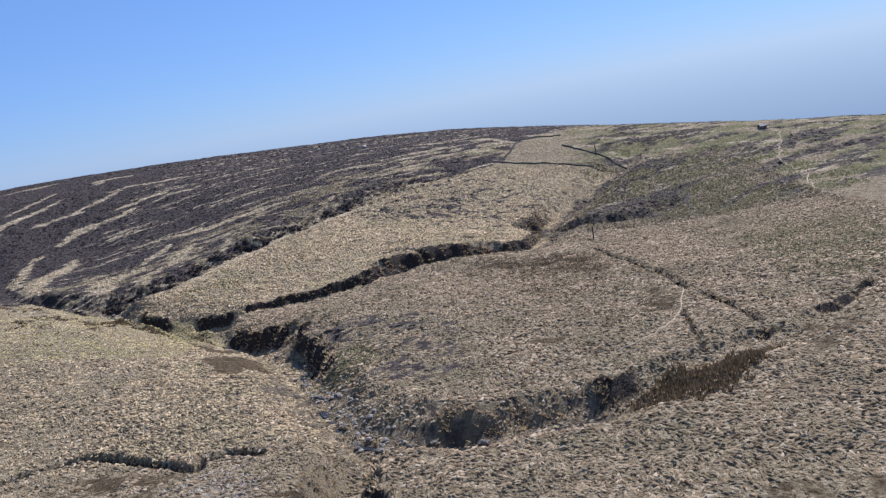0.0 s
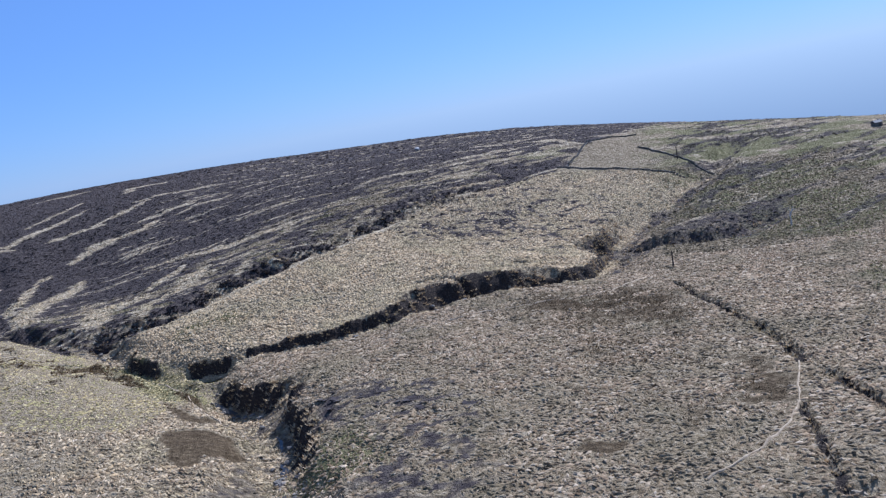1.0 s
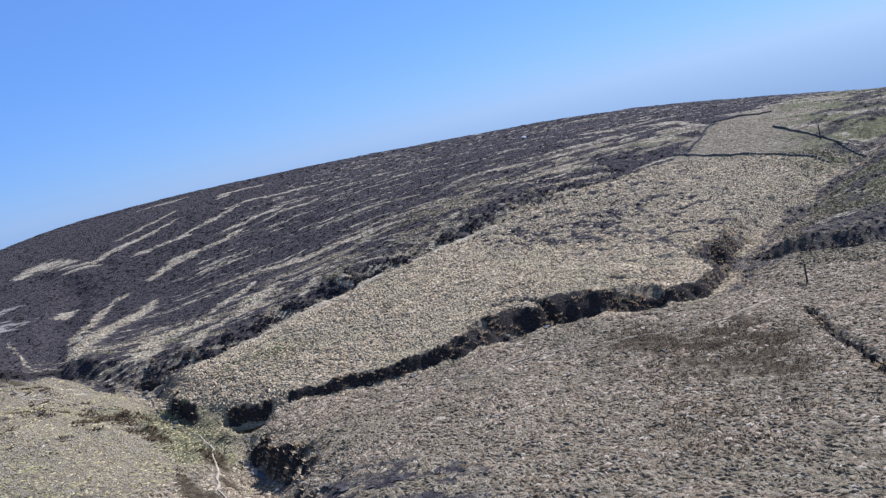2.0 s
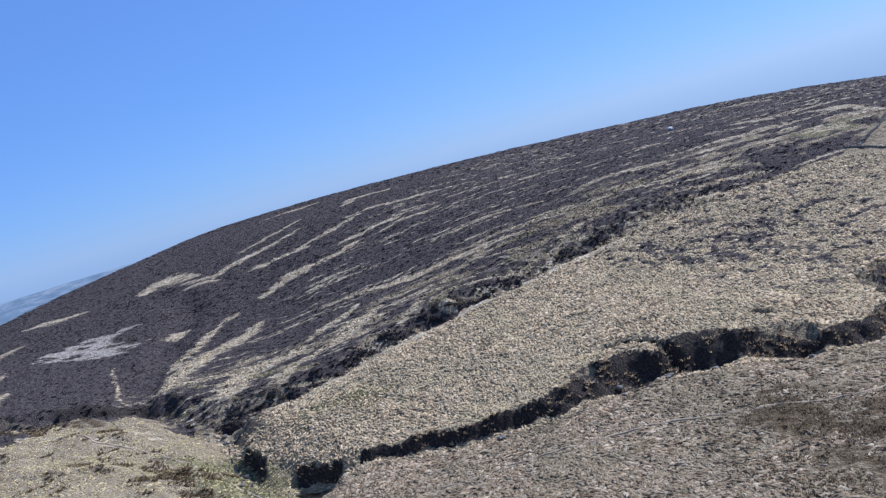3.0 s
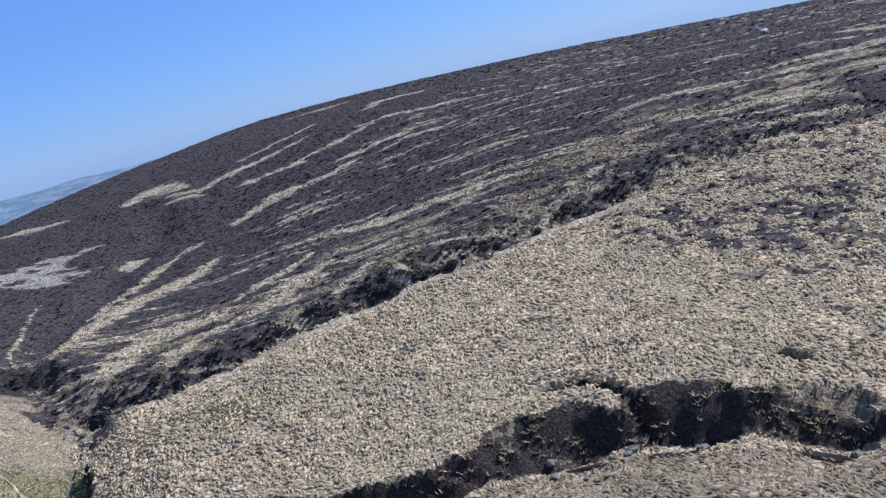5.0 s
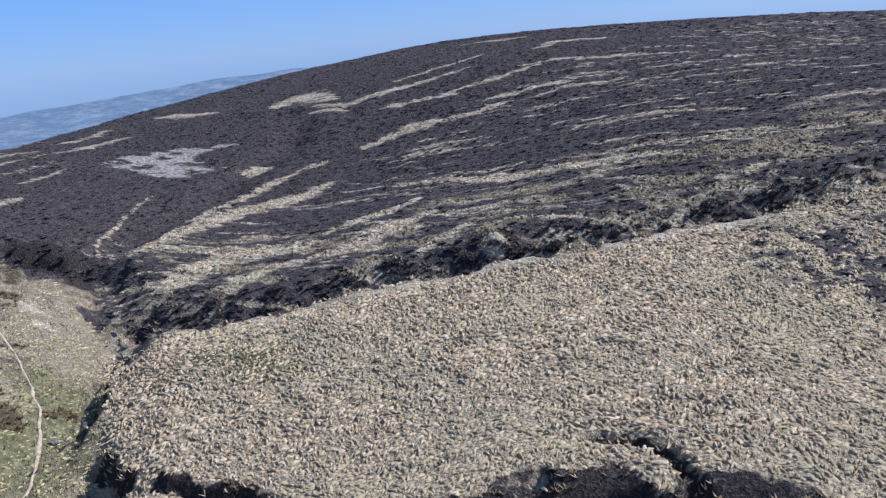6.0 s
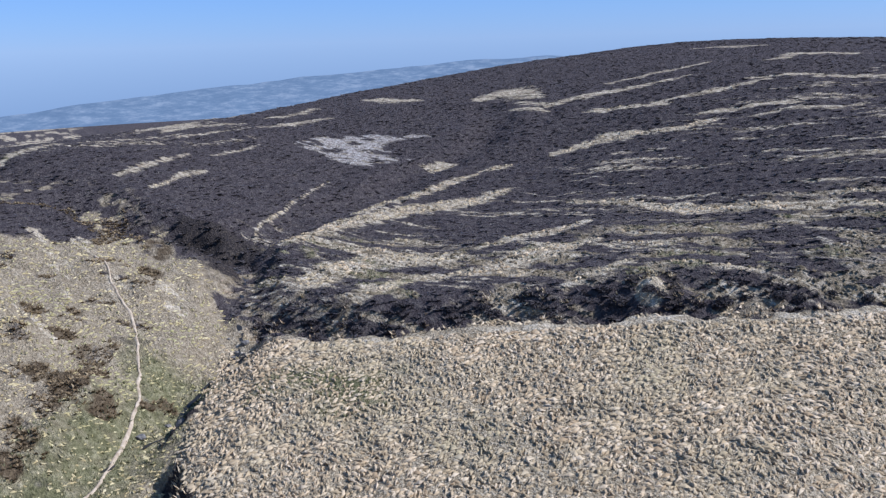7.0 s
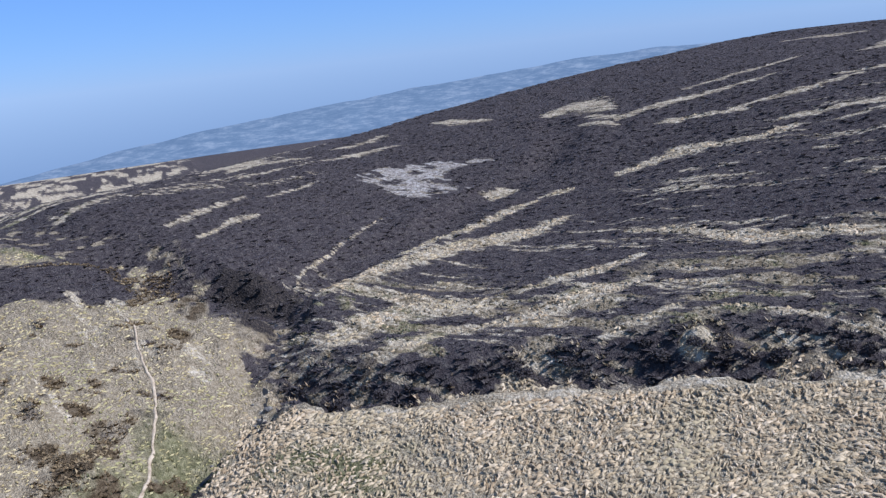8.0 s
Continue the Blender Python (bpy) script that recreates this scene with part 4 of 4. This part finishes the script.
k = keep & pale_here & ~((px < -42) & (py < 163) & (py > 118) & (fi < 0.5) & ~inside(px, py, HILL))
tussocks("grass", px[k], py[k], size[k], (0.36 * size * low)[k] + 0.05, 8, STRAW, "bleached tussocks of dry moor grass covering the field", 102)
on_hill = inside(px, py, HILL) | ((px > 25) & (py > 180))
k = keep & ~pale_here & on_hill
tussocks("grass_4", px[k], py[k], size[k], (0.34 * size * low)[k] + 0.05, 8, HILL_GRASS, "rough olive hill grass mixed with the heather", 104)
on_knoll = (px < -42) & (py < 163) & (py > 118) & (fi < 0.5) & ~on_hill
k = keep & (~pale_here | on_knoll) & on_knoll
tussocks("grass_5", px[k], py[k], size[k] * 0.85, (0.26 * size * low)[k] + 0.03, 8, KNOLL_GRASS, "short pale grass on the hummocky knoll", 105)
k = keep & ~pale_here & ~on_hill & ~on_knoll
tussocks("grass_2", px[k], py[k], size[k], (0.28 * size * low)[k] + 0.04, 8, TAWNY, "tawny tussocks of rough grass on the open moor", 103)

# heather: on the hill and along the becks
px, py, rng = sown(-190, 75, 120, 300, 0.95, 111)
he, pa, gr, ba, bu, fi, mu = plants(px, py)
reach = np.hypot(px - 10, py - 130)
knoll = (px > -104) & (px < -43) & (py < 157) & (patch(px, py, DARK_BANK, 1) < 0.5)
k = (he > 0.5) & ~knoll & (rng.uniform(0, 1, px.size) < np.where(reach < 110, 0.95, np.where(reach < 190, 0.7, 0.45)))
size = rng.uniform(0.6, 1.25, px.size)
clumps("heather", px[k], py[k], size[k], 0.045 + 0.045 * size[k], 8, 0.18, 0.65, HEATHER, "dark brown winter heather in low springy mats", "heather", 112)
px, py, rng = sown(-340, 150, 110, 420, 2.1, 119)
he, pa, gr, ba, bu, fi, mu = plants(px, py)
k = (he > 0.5) & ~((px > -190) & (px < 75) & (py > 120) & (py < 300))
size = rng.uniform(1.2, 2.3, px.size)
clumps("heather_3", px[k], py[k], size[k], 0.05 + 0.04 * size[k], 7, 0.4, 0.65, HEATHER, "dark heather mats high on the moor", "heather", 120)
px, py, rng = sown(-70, 62, 70, 232, 0.5, 113)
he, pa, gr, ba, bu, fi, mu = plants(px, py)
deep, _ = cut(px, py)
k = (deep > 0.5) & (he > 0.55) & (px < 12) & (fbm(px / 1.9, py / 1.9, 74) > 0.45) & (rng.uniform(0, 1, px.size) < 0.6)
size = rng.uniform(0.5, 1.1, px.size)
clumps("heather_2", px[k], py[k], size[k], 0.2 + 0.22 * size[k], 9, 0.12, 0.6, HEATHER, "tangled dark heather on the beck's steep bank", "heather", 114)

# grass hanging over the bank tops and growing on the bare faces
px, py, rng = sown(-70, 62, 66, 232, 0.42, 115)
he, pa, gr, ba, bu, fi, mu = plants(px, py)
deep, _ = cut(px, py)
vein = np.abs(fbm(px / 2.4, py / 2.4, 76) - 0.5)
k = ((ba > 0.3) & ((fbm(px / 1.5, py / 1.5, 73) > 0.55) | (vein < 0.035))) | ((deep > 0.3) & (he > 0.4) & (vein < 0.018))
size = rng.uniform(0.4, 0.8, px.size)
clumps("grass_3", px[k], py[k], size[k], 0.2 + 0.2 * size[k], 7, 0.08, 0.7, STRAW, "ragged grass hanging over the dark peat bank", "grass", 116)

# dead bracken on the hummocks of the knoll
px, py, rng = sown(-104, -43, 128, 157, 0.42, 117)
he, pa, gr, ba, bu, fi, mu = plants(px, py)
k = ((he > 0.4) | (mu > 0.35)) & (patch(px, py, DARK_BANK, 1) < 0.5) & (rng.uniform(0, 1, px.size) < 0.85)
size = rng.uniform(0.4, 0.8, px.size)
clumps("bracken", px[k], py[k], size[k], 0.1 + 0.2 * size[k], 8, 0.12, 0.7, BRACKEN, "flattened brown dead bracken on the hummocks", "bracken", 118)

# green rushes in the wet ground, brown reeds along the near beck
px, py, rng = sown(-125, 90, 85, 232, 0.6, 121)
he, pa, gr, ba, bu, fi, mu = plants(px, py)
k = (gr > 0.36) & (pa < 0.35) & (he < 0.5) & (ba < 0.5) & (rng.uniform(0, 1, px.size) < 0.55)
size = rng.uniform(0.35, 0.6, px.size)
clumps("rushes", px[k], py[k], size[k], 0.12 + 0.35 * size[k], 7, 0.05, 0.4, RUSH, "green rushes and moss in the wet hollows", "rushes", 122)
px, py, rng = sown(-6, 40, 80, 166, 0.46, 123)
wx, wy = px + 5 * (fbm(px / 4, py / 4, 78) - 0.5), py + 5 * (fbm(px / 4, py / 4, 79) - 0.5)
k = np.maximum(patch(wx, wy, STAINS[0], 4.5), patch(wx, wy, STAINS[1], 3)) > rng.uniform(0.3, 1.7, px.size)
k |= (patch(wx, wy, RUSH_BANK, 6) > rng.uniform(0.25, 1.3, px.size)) & (fbm(px / 2.6, py / 2.6, 54) > 0.5)
size = rng.uniform(0.4, 0.7, px.size)
clumps("reeds", px[k], py[k], size[k], 0.1 + 0.22 * size[k], 8, 0.07, 0.7, REED, "brown dead rushes scattered over the boggy ground", "reeds", 124)
px, py, rng = sown(10, 32, 68, 88, 0.3, 125)
k = patch(px + 4 * (fbm(px / 3, py / 3, 80) - 0.5), py + 4 * (fbm(px / 3, py / 3, 81) - 0.5), REEDS, 2) > rng.uniform(0.3, 1.15, px.size)
size = rng.uniform(0.4, 0.7, px.size)
clumps("reeds_2", px[k], py[k], size[k], 0.3 + 0.5 * size[k], 8, 0.08, 0.55, REED, "tall brown dead reeds along the boggy beck", "reeds", 126)


# ---- stones in the becks ----
def stone_mesh(name, seed, mat, flat=0.6):
    bm = bmesh.new()
    bmesh.ops.create_icosphere(bm, subdivisions=2, radius=0.5)
    for v in bm.verts:
        n = noise.noise(v.co * 2.2 + Vector((seed * 3.1, seed, 0)))
        v.co *= 1 + 0.5 * n
        v.co.z *= flat
    for f in bm.faces:
        f.smooth = False
    me = bpy.data.meshes.new(name)
    bm.to_mesh(me)
    bm.free()
    me.materials.append(mat)
    return me


random.seed(5)
STONES = [stone_mesh("stone", k, STONE) for k in range(4)]
for beck, low_, high_, count in ((FORE_BECK, 10, 22, 46), (MAIN_BECK, 10, 28, 9), (LOW_BECK, 1, 7, 9)):
    for _ in range(count):
        q = random.uniform(low_, high_)
        i, f = int(q), q - int(q)
        x = beck[i][0] * (1 - f) + beck[i + 1][0] * f + random.uniform(-1.3, 1.3)
        y = beck[i][1] * (1 - f) + beck[i + 1][1] * f + random.uniform(-1.3, 1.3)
        s = random.uniform(0.3, 0.95)
        ob = new("stone", random.choice(STONES))
        ob.matrix_world = pose(x, y, level(x, y) + 0.1 * s, random.uniform(-15, 15), random.uniform(-15, 15), random.uniform(0, 360)) @ Matrix.Scale(s, 4)
        tagged(ob, "grey gritstone lying in the beck's bed", "stone", "stones in the becks")
WASHED = [stone_mesh("pale_stone", k + 4, WASHED_STONE) for k in range(3)]
for _ in range(75):
    q = random.uniform(0, 1)
    x = -10.5 - 12 * q ** 1.3 + random.gauss(0, 1.2)
    y = 78 + 30 * q + random.gauss(0, 0.8)
    s = random.uniform(0.25, 0.75)
    ob = new("pale_stone", random.choice(WASHED))
    ob.matrix_world = pose(x, y, level(x, y) + 0.08 * s, random.uniform(-15, 15), random.uniform(-15, 15), random.uniform(0, 360)) @ Matrix.Scale(s, 4)
    tagged(ob, "pale water-worn stone on the gully's stony bed", "stone", "washed stones in the gully")


# ---- bushes on the steep bank ----
def bush(seed):
    base = new("bush")
    rng = np.random.default_rng(seed)
    bm = bmesh.new()
    for _ in range(7):
        a, lean = rng.uniform(0, 6.28), rng.uniform(0.2, 0.7)
        tip = Vector((math.cos(a) * lean, math.sin(a) * lean, rng.uniform(0.7, 1.1)))
        m = Matrix.Translation(tip * 0.5) @ tip.to_track_quat("Z", "Y").to_matrix().to_4x4()
        bmesh.ops.create_cone(bm, segments=5, radius1=0.045, radius2=0.015, depth=tip.length, matrix=m)
    part("stems", bm, DARKWOOD, base)
    n = 420
    a, e = rng.uniform(0, 6.28, n), np.arccos(rng.uniform(-0.1, 1, n))
    r = (0.62 + 0.38 * rng.uniform(0, 1, n)) * (0.75 + 0.5 * value_noise(a * 1.3 + seed, e * 2, seed))
    c = np.stack([np.cos(a) * np.sin(e) * r, np.sin(a) * np.sin(e) * r, 0.25 + np.cos(e) * r * 0.95], -1)
    d1, d2 = rng.normal(0, 1, (n, 3)), rng.normal(0, 1, (n, 3))
    d1 *= 0.13 / np.linalg.norm(d1, axis=1, keepdims=True)
    d2 *= 0.11 / np.linalg.norm(d2, axis=1, keepdims=True)
    co = np.stack([c - d1, c + d2, c + d1, c - d2], 1)
    ob = new("foliage", mesh_of("foliage", co.reshape(-1, 3), np.arange(n * 4).reshape(-1, 4), HEATHER))
    ob.parent = base
    return tagged(base, "dark leggy heather bush on the beck's steep bank", "bush", "bushes along the bank")


random.seed(9)
kinds = [bush(1), bush(2), bush(3)]
spots = [(-33.5, 206.2), (-37, 201.1), (-39.8, 197.5), (-43.5, 194), (-47.2, 190.2), (-50.4, 186), (-53.4, 183.1), (-56.3, 179.2), (-59, 175.1), (-61.7, 170.5), (-64.2, 167), (-30.9, 210.3),
         (-41.5, 196.4), (-49, 189.7), (-45.7, 192.8), (-55.7, 182.2), (-26.5, 213.5), (-60.2, 172.3), (-38.7, 200.2), (-35, 204.1), (-52.3, 185.7), (-66.9, 164.5), (-20.2, 218.1), (-28.7, 211.7)]
for k, (x, y) in enumerate(spots):
    x, y, s = x + random.uniform(-1, 1), y + random.uniform(-1, 1), random.uniform(0.45, 0.95)
    m = pose(x, y, level(x, y) - 0.1, 0, 0, random.uniform(0, 360))
    ob = kinds[k] if k < 3 else copy_thing(random.choice(kinds), m)
    ob.matrix_basis = m
    ob.scale = (s, s, s * random.uniform(0.7, 0.9))


# ---- walls, posts, the dead tree, the hut ----
def dry_wall(line, high, label):
    """A dry-stone wall along a line: coursed stones and a coping of stones on edge."""
    base = new("dry_stone_wall")
    bm_body, bm_top = bmesh.new(), bmesh.new()
    rnd = random.Random(len(line) * 7)
    for (ax, ay), (bx, by) in zip(line, line[1:]):
        length = math.hypot(bx - ax, by - ay)
        turn = math.degrees(math.atan2(by - ay, bx - ax))
        v = 0.0
        while v < length:
            step = rnd.uniform(0.5, 0.8)
            x, y = ax + (bx - ax) * (v + step / 2) / length, ay + (by - ay) * (v + step / 2) / length
            g = level(x, y)
            for course in range(3):
                m = pose(x, y, g + (course + 0.5) * high / 3.6, 0, 0, turn + rnd.uniform(-5, 5)) @ Matrix.Diagonal((step * 0.96, 0.5 - 0.07 * course + rnd.uniform(-0.06, 0.06), high / 3.6 + rnd.uniform(-0.02, 0.03), 1))
                bmesh.ops.create_cube(bm_body, size=1, matrix=m)
            m = pose(x, y, g + high * 0.91, rnd.uniform(-8, 8), rnd.uniform(-14, 14), turn) @ Matrix.Diagonal((step * 0.8, 0.36, high * 0.2 * rnd.uniform(0.7, 1.3), 1))
            bmesh.ops.create_cube(bm_top, size=1, matrix=m)
            v += step
    part("courses", bm_body, STONE, base)
    part("coping", bm_top, STONE, base)
    return tagged(base, label, "wall", "walls of the intake")


dry_wall([(11, 243.6), (13.1, 243.3), (18.3, 241.6), (28.2, 239.6), (38, 234.8)], 0.3, "old dry-stone wall crossing the slope above the field")
dry_wall([(13.1, 243.9), (16.6, 252.9), (20.1, 266.5), (26.9, 271.9), (33.4, 273.1)], 0.3, "old dry-stone wall climbing to the moor top")
dry_wall([(32, 258.2), (37.3, 251.3), (40.8, 245.2), (45.2, 237.7)], 0.3, "broken dry-stone wall running down to the beck")


def post(x, y, high, lean, label):
    bm = bmesh.new()
    bmesh.ops.create_cone(bm, segments=8, radius1=0.14, radius2=0.1, depth=high, matrix=Matrix.Translation((0, 0, high / 2 - 0.15)))
    bmesh.ops.create_cone(bm, segments=8, radius1=0.1, radius2=0.02, depth=0.12, matrix=Matrix.Translation((0, 0, high - 0.09)))
    me = bpy.data.meshes.new("marker_post")
    bm.to_mesh(me)
    bm.free()
    me.materials.append(DARKWOOD)
    ob = new("marker_post", me)
    ob.matrix_world = pose(x, y, level(x, y), lean, lean * 0.4, 0)
    return tagged(ob, label, "post", "marker posts")


post(24.9, 171.2, 2.6, 2, "dark weathered timber marker post on the moor")
post(39.3, 246, 3.0, -1, "dark timber post beside the broken wall")


def dead_tree(x, y):
    base = new("dead_tree")
    limbs = [("trunk", [(0, 0, -0.2), (0.08, 0, 0.9), (-0.05, 0.05, 1.7), (0.15, 0, 2.5)], 0.17), ("limb", [(-0.03, 0.03, 1.5), (0.4, 0.1, 2.3), (0.9, 0.1, 3.2)], 0.1),
             ("limb", [(0.1, 0, 2.2), (-0.3, -0.1, 2.9), (-0.5, -0.2, 3.4)], 0.08), ("limb", [(0.5, 0.1, 2.4), (1.1, -0.1, 2.8)], 0.06)]
    for name, pts, r in limbs:
        bm = bmesh.new()
        for k, (a, b) in enumerate(zip(pts, pts[1:])):
            a, b = Vector(a), Vector(b)
            m = Matrix.Translation((a + b) / 2) @ (b - a).to_track_quat("Z", "Y").to_matrix().to_4x4()
            bmesh.ops.create_cone(bm, segments=7, radius1=r * (1 - k * 0.25), radius2=r * (0.75 - k * 0.25), depth=(b - a).length * 1.05, matrix=m)
        part(name, bm, DEADWOOD, base)
    base.matrix_world = pose(x, y, level(x, y), 0, 0, 30)
    return tagged(base, "bleached dead tree with bare broken limbs", "tree")


dead_tree(49.2, 192.9)


def hut(x, y):
    base = new("stone_hut")
    bm = bmesh.new()
    bmesh.ops.create_cube(bm, size=1, matrix=Matrix.Translation((0, 0, 1.1)) @ Matrix.Diagonal((6, 4, 2.6, 1)))
    part("walls", bm, STONE, base)
    bm = bmesh.new()
    p = [bm.verts.new(v) for v in ((-3.3, -2.3, 2.3), (3.3, -2.3, 2.3), (3.3, 2.3, 2.3), (-3.3, 2.3, 2.3), (-3.3, 0, 3.8), (3.3, 0, 3.8))]
    for f in ((0, 1, 5, 4), (2, 3, 4, 5), (0, 4, 3), (1, 2, 5), (3, 2, 1, 0)):
        bm.faces.new([p[k] for k in f])
    part("roof", bm, SLATE, base, "dark slate roof")
    bm = bmesh.new()
    bmesh.ops.create_cube(bm, size=1, matrix=Matrix.Translation((0.8, -2.0, 0.9)) @ Matrix.Diagonal((0.9, 0.08, 1.9, 1)))
    part("door", bm, DARKWOOD, base, "dark plank door")
    base.matrix_world = pose(x, y, level(x, y), 0, 0, 20) @ Matrix.Scale(0.36, 4)
    return tagged(base, "small stone hut with a dark slate roof", "hut")


hut(88.7, 256.9)
boulder = new("boulder", stone_mesh("boulder", 9, PALE_STONE, 0.8))
boulder.matrix_world = pose(-28.4, 301, level(-28.4, 301) + 0.4, 8, 4, 30) @ Matrix.Scale(1.5, 4)
tagged(boulder, "pale boulder standing out among dark heather", "boulder")
